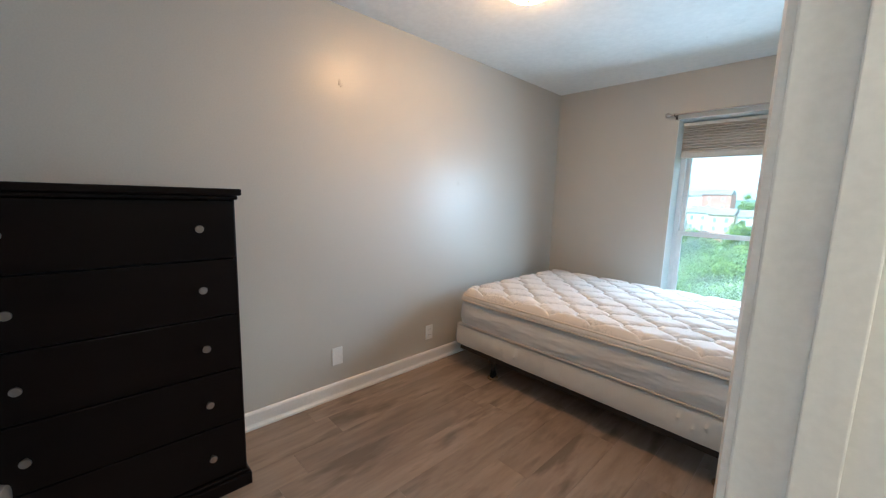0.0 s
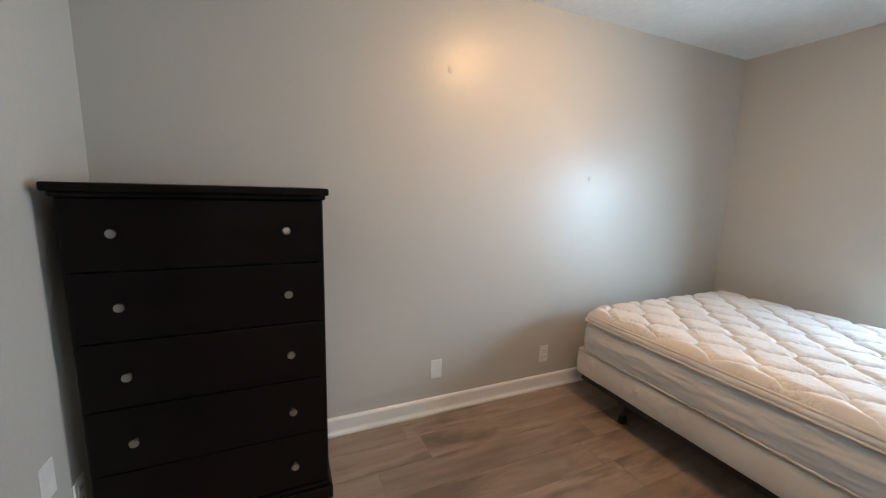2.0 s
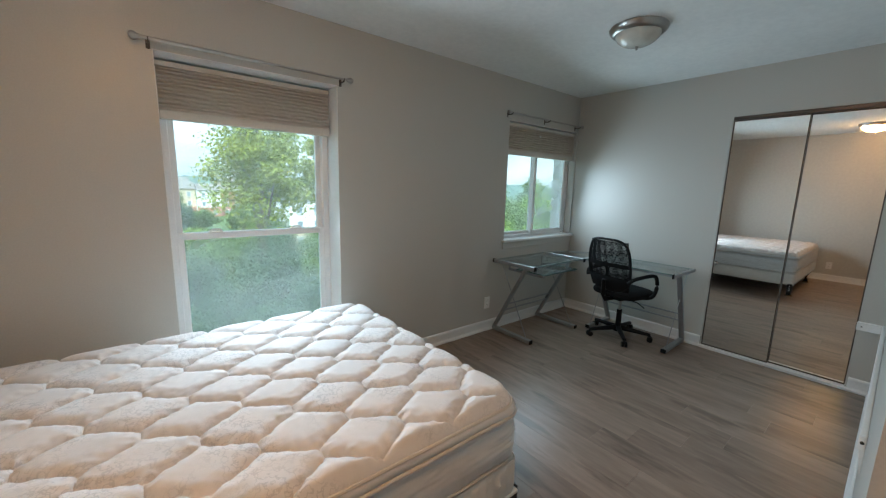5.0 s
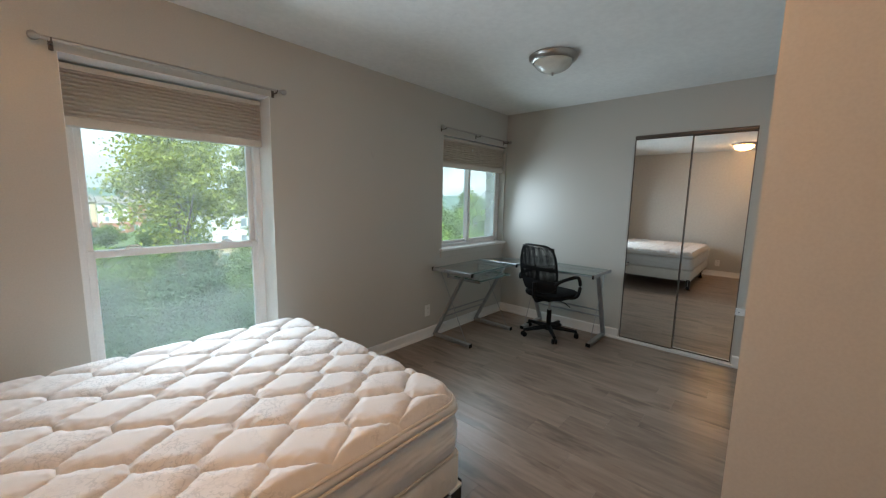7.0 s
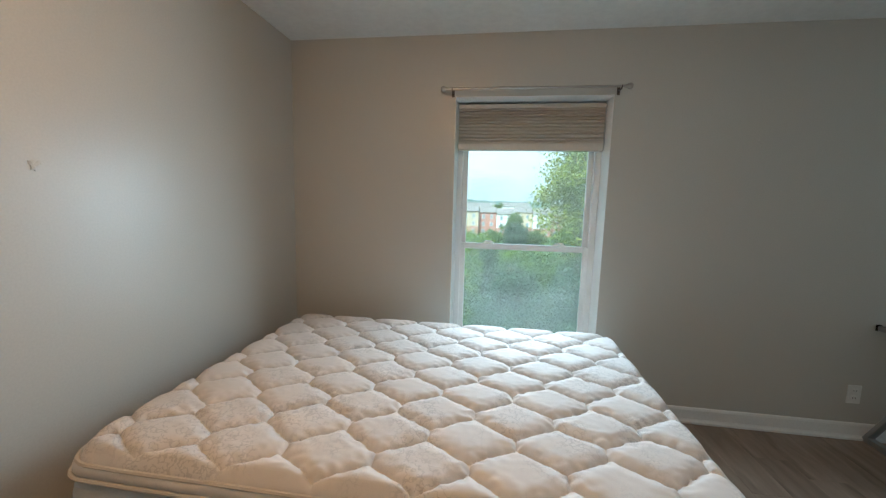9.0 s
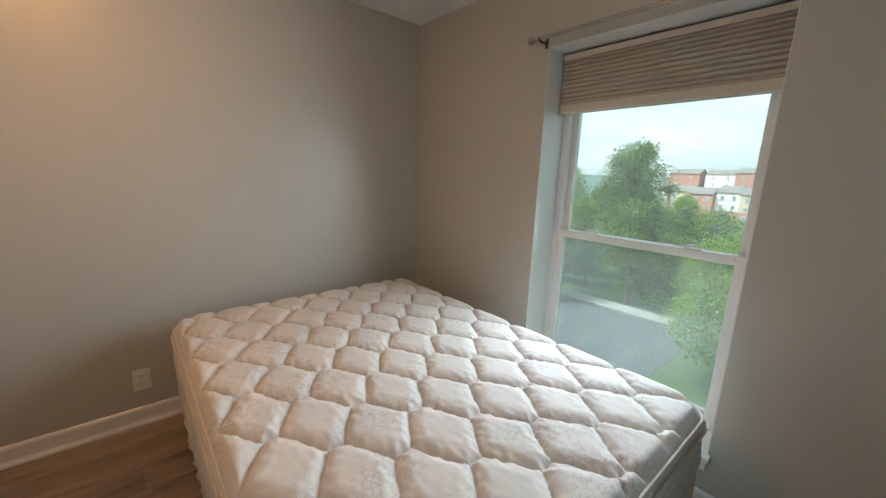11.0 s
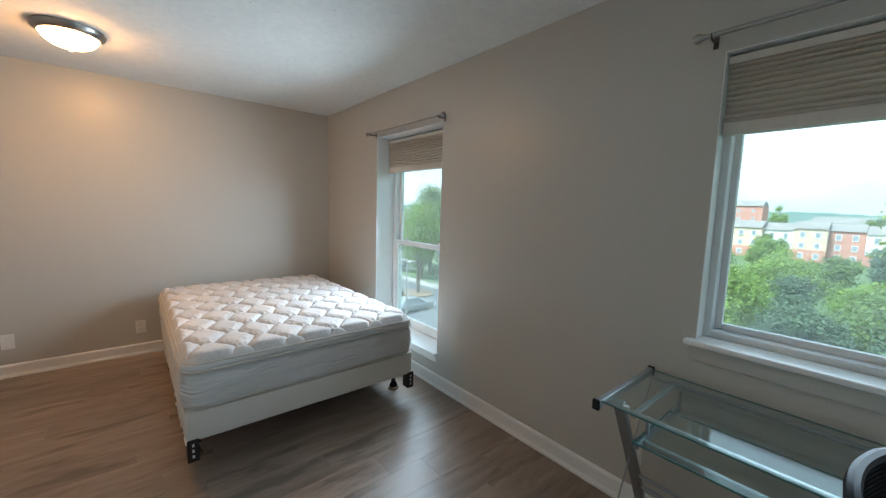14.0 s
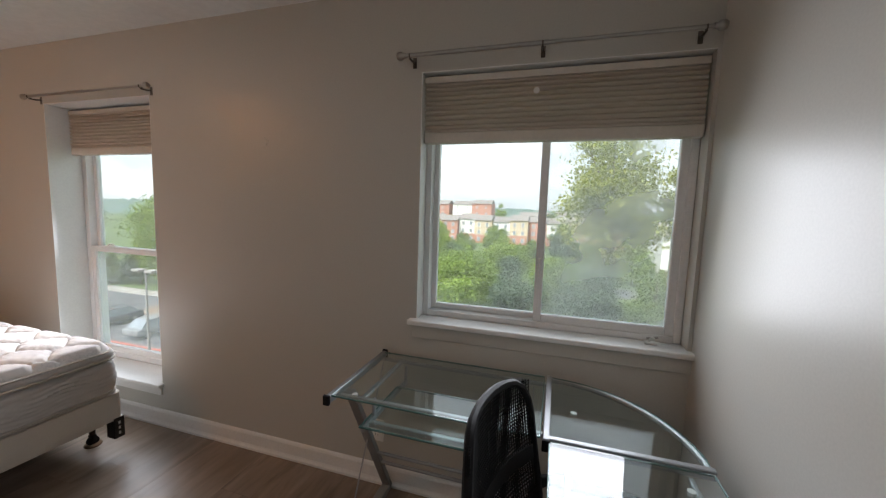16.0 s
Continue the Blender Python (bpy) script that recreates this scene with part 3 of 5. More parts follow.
# ---- closet with mirror doors ----
def closet():
    y0, y1, ym = -2.388, -1.464, -1.93
    x = 5.0
    tr = thing("closet_track", (x, (y0 + y1) / 2, 0), "dark bronze top track and white floor track of the closet", "closet track", kind="structure")
    part("top_track", box(x - 0.006, y0, 2.03, x + 0.06, y1, 2.058, 0.002), M_BRONZE, tr)
    part("floor_track", box(x - 0.03, y0 - 0.02, 0.0, x + 0.06, y1 + 0.012, 0.022, 0.003), M_TRIM, tr)
    for a, b_, dx in ((ym - 0.012, y1, 0.010), (y0, ym + 0.012, 0.034)):
        d = thing("mirror_door", (x + dx, (a + b_) / 2, 0.022), "frameless-looking mirror closet door in a thin bronze frame", "closet door", "mirror closet doors")
        part("mirror", box(x + dx, a + 0.006, 0.030, x + dx + 0.006, b_ - 0.006, 2.022), M_MIRROR, d)
        part("stile", box(x + dx - 0.005, a, 0.022, x + dx + 0.014, a + 0.007, 2.03, 0.002), M_BRONZE, d)
        part("stile", box(x + dx - 0.005, b_ - 0.007, 0.022, x + dx + 0.014, b_, 2.03, 0.002), M_BRONZE, d)
        part("rail", box(x + dx - 0.005, a + 0.007, 0.022, x + dx + 0.014, b_ - 0.007, 0.034, 0.002), M_BRONZE, d)
        part("rail", box(x + dx - 0.005, a + 0.007, 2.020, x + dx + 0.014, b_ - 0.007, 2.03, 0.002), M_BRONZE, d)


closet()


def wall_ledge():
    s = thing("wall_ledge", (4.0, YE, 0.5), "low white painted board fixed along the wall", "wall ledge", kind="structure")
    part("board", box(3.06, YE, 0.47, 5.0, YE + 0.022, 0.535, 0.006), M_TRIM, s)
    b = bmesh.new()
    v = [b.verts.new(p) for p in ((3.09, YE, 0.47), (3.09, YE + 0.018, 0.47), (3.09, YE, 0.36), (3.11, YE, 0.47), (3.11, YE + 0.018, 0.47), (3.11, YE, 0.36))]
    for f in ((0, 1, 2), (5, 4, 3), (0, 3, 4, 1), (1, 4, 5, 2), (2, 5, 3, 0)):
        b.faces.new([v[i] for i in f])
    part("bracket", b, M_TRIM, s)
    part("screw", cyl((3.056, YE + 0.011, 0.505), (3.062, YE + 0.011, 0.505), 0.006, seg=10), M_SLOT, s)
    c = thing("wall_plate", (5.0, -2.44, 0.5), "white blank plate fixed low beside the mirror door", "wall plate")
    part("plate", box(4.97, YE + 0.022, 0.472, 5.0, -2.385, 0.532, 0.005), M_TRIM, c)
    part("screw", cyl((4.967, -2.41, 0.502), (4.971, -2.41, 0.502), 0.005, seg=10), M_SLOT, c)


wall_ledge()


# ---- ceiling lamps ----
def dome_lamp(x, y, dome_mat, label):
    lamp = thing("ceiling_light", (x, y, H), label, "ceiling light", "flush ceiling lights")
    ringp = [(0.0, 0.0), (0.168, 0.0), (0.172, -0.006), (0.168, -0.022), (0.150, -0.040), (0.140, -0.043), (0.136, -0.038), (0.136, -0.01), (0, -0.008)]
    part("rim", lathe(ringp, (x, y, H), 48), M_NICKEL, lamp, "brushed nickel rim", True)
    dome = [(0.134, -0.036)] + [(0.134 * math.cos(a), -0.036 - 0.078 * math.sin(a)) for a in [k * math.pi / 20 for k in range(1, 10)]] + [(0.0, -0.114)]
    part("dome", lathe(dome, (x, y, H), 48), dome_mat, lamp, "frosted glass dome", True)
    part("finial", lathe([(0.0, -0.112), (0.010, -0.113), (0.012, -0.119), (0.007, -0.126), (0.009, -0.131), (0.0, -0.136)], (x, y, H), 20), M_NICKEL, lamp, "", True)


dome_lamp(0.97, -2.05, M_DOME_ON, "lit flush ceiling light with a warm glowing glass dome")
# unseen hallway lamp, added to brighten the door jamb and nearby floor
dome_lamp(2.85, -3.4, M_DOME_HALL, "unseen ceiling light added in the hallway to brighten the doorway")
dome_lamp(3.575, -1.26, M_DOME, "unlit flush ceiling light with a frosted glass dome")


# ---- plates on the walls ----
def outlet(place, normal, kind_):
    """A cover plate on a wall; normal is the wall's outward side."""
    label = {"outlet": "white duplex wall outlet low on the wall", "blank": "white blank cover plate low on the wall"}[kind_]
    o = thing("wall_outlet" if kind_ == "outlet" else "cover_plate", place, label, "outlet" if kind_ == "outlet" else "cover plate", "wall plates")
    n = Vector(normal)
    u = Vector((-n.y, n.x, 0))
    q = Matrix.Translation(place) @ Matrix(((u.x, n.x, 0, 0), (u.y, n.y, 0, 0), (0, 0, 1, 0), (0, 0, 0, 1)))

    def put(name, b, m):
        bmesh.ops.transform(b, matrix=q, verts=b.verts)
        return part(name, b, m, o)
    put("plate", box(-0.037, 0, -0.059, 0.037, 0.006, 0.059, 0.003), M_PLATE)
    if kind_ == "outlet":
        for z in (-0.023, 0.023):
            put("socket", box(-0.017, 0.004, z - 0.014, 0.017, 0.0085, z + 0.014, 0.003), M_PLATE)
            for x, h in ((-0.007, 0.010), (0.007, 0.008)):
                put("slot", box(x - 0.0012, 0.0082, z - h / 2 + 0.002, x + 0.0012, 0.0092, z + h / 2 + 0.002), M_SLOT)
    else:
        for z in (-0.043, 0.043):
            put("screw", lathe([(0.003, 0.005), (0.003, 0.0068), (0, 0.007)], (0, 0, z), 10, axis="Y"), M_PLATE)


outlet((0, -2.60, 0.284), (1, 0, 0), "blank")
outlet((0, -1.795, 0.258), (1, 0, 0), "outlet")
outlet((3.625, 0, 0.285), (0, -1, 0), "outlet")
outlet((0.53, YD, 0.43), (0, 1, 0), "blank")
outlet((0.37, YD, 0.25), (0, 1, 0), "outlet")


def wall_scar(place, normal, seed, size=0.03, paint=None):
    rnd = random.Random(seed)
    b = bmesh.new()
    n = Vector(normal)
    u = Vector((-n.y, n.x, 0))
    for _ in range(4):
        c = Vector(place) + u * rnd.uniform(-1, 1) * size * 0.4 + Vector((0, 0, rnd.uniform(-1, 1) * size * 0.7))
        r = rnd.uniform(0.25, 0.5) * size
        ring = [c + (u * math.cos(a) + Vector((0, 0, math.sin(a)))) * r * rnd.uniform(0.6, 1.2) for a in [k * math.pi / 5 for k in range(10)]]
        lo, hi = [b.verts.new(p) for p in ring], [b.verts.new(p + n * 0.0025) for p in ring]
        top = b.verts.new(c + n * 0.004)
        for k in range(10):
            b.faces.new((lo[k], lo[(k + 1) % 10], hi[(k + 1) % 10], hi[k]))
            b.faces.new((hi[k], hi[(k + 1) % 10], top))
    single("wall_patch", b, paint or M_PATCH, "small rough spackled scar on the painted wall", "wall patch", "wall patches")


wall_scar((0, -2.56, 1.995), (1, 0, 0), 3)
wall_scar((0, -1.50, 1.45), (1, 0, 0), 5, 0.03, M_WALL)
# blob in plain wall paint, added where the ceiling lamp's glint falls
wall_scar((2.94, 0, 1.77), (0, -1, 0), 8, 0.025, M_WALL)


# ---- dresser ----
def dresser():
    x0, x1, y0, y1 = 0.03, 0.415, -4.07, -3.275
    d = thing("dresser", ((x0 + x1) / 2, (y0 + y1) / 2, 0), "tall espresso wooden chest with five drawers and metal knobs", "dresser")
    b = box(x0, y0, 0.0, x1, y0 + 0.02, 1.31, 0.002)
    b = box(x0, y1 - 0.02, 0.0, x1, y1, 1.31, 0.002, bm=b)
    b = box(x0, y0 + 0.02, 0.02, x0 + 0.012, y1 - 0.02, 1.31, bm=b)
    part("body", b, M_WOOD, d)
    # near-black sheet that paints the shade in the gaps between drawers
    part("inner_back", box(x1 - 0.03, y0 + 0.02, 0.05, x1 - 0.024, y1 - 0.02, 1.30), M_GAP_SHADE, d)
    b = box(x0 - 0.005, y0 - 0.022, 1.322, x1 + 0.028, y1 + 0.022, 1.35, 0.006)
    b = box(x0, y0 - 0.010, 1.305, x1 + 0.014, y1 + 0.010, 1.322, 0.005, bm=b)
    part("top", b, M_WOOD, d)
    b = box(x0, y0 - 0.012, 0.0, x1 + 0.022, y1 + 0.016, 0.06, 0.006)
    b = box(x0, y0 - 0.006, 0.06, x1 + 0.012, y1 + 0.008, 0.078, 0.008, bm=b)
    part("plinth", b, M_WOOD, d)
    zs = [0.085 + k * 0.2445 for k in range(6)]
    for k in range(5):
        dr = part("drawer", box(x1 - 0.02, y0 + 0.004, zs[k], x1 + 0.003 + 0.001 * (k % 2), y1 - 0.004, zs[k + 1] - 0.006, 0.003), M_WOOD, d)
        zc = 0.199 + k * 0.2475
        for y in (-3.93, -3.41):
            part("knob", lathe([(0.007, 0), (0.006, 0.014), (0.011, 0.018), (0.0155, 0.024), (0.014, 0.029), (0, 0.031)], (x1 + 0.003, y, zc), 20, axis="X"), M_NICKEL, dr, "round brushed metal knob", True)


dresser()


# ---- bed ----
BX0, BX1, BY0, BY1 = 0.18, 2.135, -1.66, -0.24


def rounded_rect(x0, y0, x1, y1, r, n=8):
    pts = []
    for cx, cy, a0 in ((x1 - r, y1 - r, 0), (x0 + r, y1 - r, 90), (x0 + r, y0 + r, 180), (x1 - r, y0 + r, 270)):
        for k in range(n + 1):
            a = radians(a0 + 90 * k / n)
            pts.append((cx + r * math.cos(a), cy + r * math.sin(a)))
    return pts


def dense_loop(x0, y0, x1, y1, r, step=0.03):
    """A rounded rectangle walked at even steps, with outward normals."""
    pts = rounded_rect(x0, y0, x1, y1, r, 6)
    out = []
    for i, p in enumerate(pts):
        q = pts[(i + 1) % len(pts)]
        ln = math.dist(p, q)
        m = max(1, int(ln / step))
        for k in range(m):
            out.append((p[0] + (q[0] - p[0]) * k / m, p[1] + (q[1] - p[1]) * k / m))
    return out


def skirted(loop, levels, relief):
    """Side walls through levels of (height, inset), with cloth relief, and flat top and bottom."""
    b = bmesh.new()
    n = len(loop)
    cx, cy = sum(p[0] for p in loop) / n, sum(p[1] for p in loop) / n
    rings = []
    for z, inset in levels:
        ring = []
        for i, (x, y) in enumerate(loop):
            px, py = loop[i - 1]
            qx, qy = loop[(i + 1) % n]
            tx, ty = qx - px, qy - py
            ln = math.hypot(tx, ty) or 1
            nx, ny = ty / ln, -tx / ln
            o = -inset + relief(x, y, z)
            ring.append(b.verts.new((x + nx * o, y + ny * o, z)))
        rings.append(ring)
    for s, t in zip(rings, rings[1:]):
        for k in range(n):
            b.faces.new((s[k], s[(k + 1) % n], t[(k + 1) % n], t[k]))
    b.faces.new(rings[0][::-1])
    b.faces.new(rings[-1])
    return b


def quilt_height(x, y):
    """Staggered pillows of the quilting, each one puffed, with stitched seams."""
    px, py = 0.276, 0.138
    x, y = x + 0.012 * noise.noise((x * 8, y * 8, 2.0)), y + 0.010 * noise.noise((x * 8, y * 8, 7.0))
    best, second = 9.0, 9.0
    j0 = math.floor(y / py)
    for j in range(j0 - 1, j0 + 3):
        off = 0.5 * (j % 2)
        i0 = math.floor(x / px - off)
        for i in range(i0 - 1, i0 + 3):
            dx, dy = (x - (i + off) * px) * 0.78, y - j * py
            d = dx * dx + dy * dy
            if d < best:
                best, second = d, best
            elif d < second:
                second = d
    edge = (math.sqrt(second) - math.sqrt(best)) / 2
    puff = math.sqrt(1 - (1 - min(1.0, edge / 0.046)) ** 2)
    pucker = 0.010 * noise.noise((x * 34, y * 46, 1.0)) * math.exp(-edge / 0.022)
    return 0.028 * puff + pucker + 0.0025 * noise.noise((x * 9, y * 9, 4.0))


def mattress():
    m = thing("mattress", (1.15, -0.95, 0.36), "bare off-white quilted pillow-top mattress, lightly stained", "mattress")
    loop = dense_loop(BX0, BY0, BX1, BY1, 0.09, 0.022)
    crease = lambda x, y, z: 0.004 * noise.noise((x * 7, y * 7, z * 22)) + 0.003 * noise.noise((x * 22, y * 22, z * 60))
    levels = [(0.352, 0.03), (0.362, 0.012)] + [(0.374 + 0.006 * k, 0.003 - 0.008 * math.sin(math.pi * k / 25)) for k in range(26)] + [(0.532, 0.012), (0.54, 0.02), (0.545, 0.05)]
    ripple = lambda x, y, z: crease(x, y, z) + 0.0035 * math.sin(z * 290 + 7 * noise.noise((x * 5, y * 5, z * 9)) + 2.5 * math.sin((x + y) * 26)) * (0.35 + noise.noise((x * 3, y * 3, z * 12 + 4))) * (1.0 if x > BX1 - 0.1 else 0.3)
    part("border", skirted(loop, levels, ripple), M_BORDER, m, "pale quilted side border", True)
    levels = [(0.548, 0.04), (0.551, 0.016), (0.557, 0.004), (0.568, 0.0), (0.580, 0.0), (0.590, 0.006), (0.594, 0.02), (0.594, 0.05)]
    part("pillow_top_side", skirted(loop, levels, crease), M_BORDER, m, "", True)
    nx, ny = 440, 320
    b = bmesh.new()
    grid = []
    for j in range(ny + 1):
        row = []
        for i in range(nx + 1):
            u, v = -1 + 2 * i / nx, -1 + 2 * j / ny
            x = (BX0 + BX1) / 2 + u * (BX1 - BX0 - 0.018) / 2
            y = (BY0 + BY1) / 2 + v * (BY1 - BY0 - 0.018) / 2
            # pull the corners into a round
            ex, ey = max(0, abs(x - 1.1575) - (0.9685 - 0.10)), max(0, abs(y + 0.95) - (0.701 - 0.10))
            if ex > 0 and ey > 0:
                k = math.hypot(ex, ey)
                f = max(ex, ey) / k
                x = 1.1575 + math.copysign(0.9685 - 0.10 + ex * f, x - 1.1575)
                y = -0.95 + math.copysign(0.701 - 0.10 + ey * f, y + 0.95)
                e = 0.10 - max(ex, ey)
            else:
                e = min(0.9685 - abs(x - 1.1575), 0.701 - abs(y + 0.95))
            fall = min(1.0, max(0.0, e) / 0.055)
            fall = math.sqrt(max(0.0, 1 - (1 - fall) ** 2))
            z = 0.588 + 0.030 * fall + quilt_height(x, y) * min(1.0, max(0, e) / 0.03) * (0.35 + 0.65 * fall)
            row.append(b.verts.new((x, y, z)))
        grid.append(row)
    for j in range(ny):
        for i in range(nx):
            b.faces.new((grid[j][i], grid[j][i + 1], grid[j + 1][i + 1], grid[j + 1][i]))
    part("quilted_top", b, M_TICK, m, "quilted off-white brocade top", True)
    for z, ins, r in ((0.594, 0.010, 0.0065), (0.556, -0.002, 0.006), (0.366, 0.002, 0.005)):
        pts = [(x, y, z + 0.002 * noise.noise((x * 5, y * 5, z))) for x, y in dense_loop(BX0 + ins, BY0 + ins, BX1 - ins, BY1 - ins, 0.09, 0.05)]
        part("piping", tube(pts, r, 6, True), M_PIPING, m, "stitched edge piping", True)


def box_spring():
    s = thing("box_spring", (1.15, -0.95, 0.19), "off-white fabric box spring with a wrinkled worn cover", "box spring")
    loop = dense_loop(BX0 - 0.022, BY0 + 0.004, BX1 - 0.004, BY1 - 0.004, 0.035, 0.013)

    def folds(x, y, z):
        # slack cloth with slanted wrinkles on the long sides
        t = (0.352 - z) / 0.16
        side = 1.0 if (0.25 < x < 2.05) else 0.15
        ph = 30 * x + 55 * (z - 0.19) + 6 * noise.noise((x * 3, y * 3, 0))
        ridge = (1 - abs(math.sin(ph))) ** 1.6
        mask = max(0.0, min(1.0, 0.55 + 1.3 * noise.noise((x * 2.6, y, 5))))
        return side * 0.020 * math.sin(math.pi * max(0.0, min(1.0, t))) * ridge * mask + 0.003 * noise.noise((x * 11, y * 11, z * 14))
    levels = [(0.186 + 0.0, 0.02), (0.19, 0.006), (0.205, 0.002), (0.23, 0.0), (0.26, 0.0), (0.29, 0.0), (0.32, 0.001), (0.342, 0.004), (0.352, 0.018)]
    part("cover", skirted(loop, levels, folds), M_BOX, s, "", True)
    pts = [(x, y, 0.345) for x, y in dense_loop(BX0 - 0.018, BY0 + 0.008, BX1 - 0.008, BY1 - 0.008, 0.035, 0.05)]
    part("welt", tube(pts, 0.0045, 6, True), M_PIPING, s, "", True)
    for x, y in ((BX1 - 0.03, BY0 + 0.03), (BX1 - 0.03, BY1 - 0.03)):
        part("corner_guard", box(x - 0.05, y - 0.028, 0.180, x + 0.029, y + 0.028, 0.196, 0.004), M_PLATE, s, "white plastic corner guard")


def bed_frame():
    f = thing("bed_frame", (1.15, -0.95, 0), "black steel bed frame on castor legs", "bed frame")
    z0, z1 = 0.148, 0.184
    for y in (BY0 + 0.035, BY1 - 0.035):
        s = 1 if y < -1 else -1
        b = box(BX0 + 0.02, y - 0.0025, z0 - 0.005, BX1 - 0.0, y + 0.0025, z1, 0.001)
        b = box(BX0 + 0.02, y, z1 - 0.005, BX1 - 0.0, y + s * 0.035, z1, 0.001, bm=b)
        part("side_rail", b, M_STEEL, f)
        b = box(BX1 + 0.0, y - 0.026, 0.085, BX1 + 0.005, y + 0.026, 0.205, 0.002)
        b = box(BX1 - 0.06, y - 0.026, 0.085, BX1 + 0.005, y - 0.021, 0.19, 0.002, bm=b)
        br = part("headboard_bracket", b, M_STEEL, f, "slotted black headboard bracket")
        for z in (0.115, 0.145, 0.175):
            part("slot", box(BX1 + 0.0045, y - 0.005, z - 0.008, BX1 + 0.0062, y + 0.005, z + 0.008), M_BORDER, br)
    for x in (0.42, 1.20, 1.95):
        b = box(x - 0.016, BY0 + 0.04, z0, x + 0.016, BY1 - 0.04, z0 + 0.005, 0.001)
        b = box(x - 0.016, BY0 + 0.04, z0, x - 0.012, BY1 - 0.04, z1 - 0.006, 0.001, bm=b)
        part("cross_rail", b, M_STEEL, f)
    for x, y in ((0.52, BY0 + 0.06), (0.52, BY1 - 0.06), (1.93, BY0 + 0.06), (1.93, BY1 - 0.05), (1.20, -0.95)):
        leg = part("leg", cyl((x, y, 0.06), (x, y, z0 + 0.004), 0.014, 0.017, 14), M_STEEL, f)
        part("clamp", box(x - 0.026, y - 0.026, 0.125, x + 0.026, y + 0.026, 0.158, 0.004), M_STEEL, leg)
        b = cyl((x - 0.012, y, 0.027), (x + 0.012, y, 0.027), 0.027, seg=20)
        b = box(x - 0.018, y - 0.012, 0.03, x + 0.018, y + 0.012, 0.065, 0.003, bm=b)
        part("castor", b, M_BLACK, leg)
        part("castor_cup", lathe([(0.0, 0), (0.04, 0), (0.042, 0.006), (0.036, 0.012), (0, 0.010)], (x, y, 0), 20), M_MULCH, leg, "small brown castor cup", True)


bed_frame()
box_spring()
mattress()


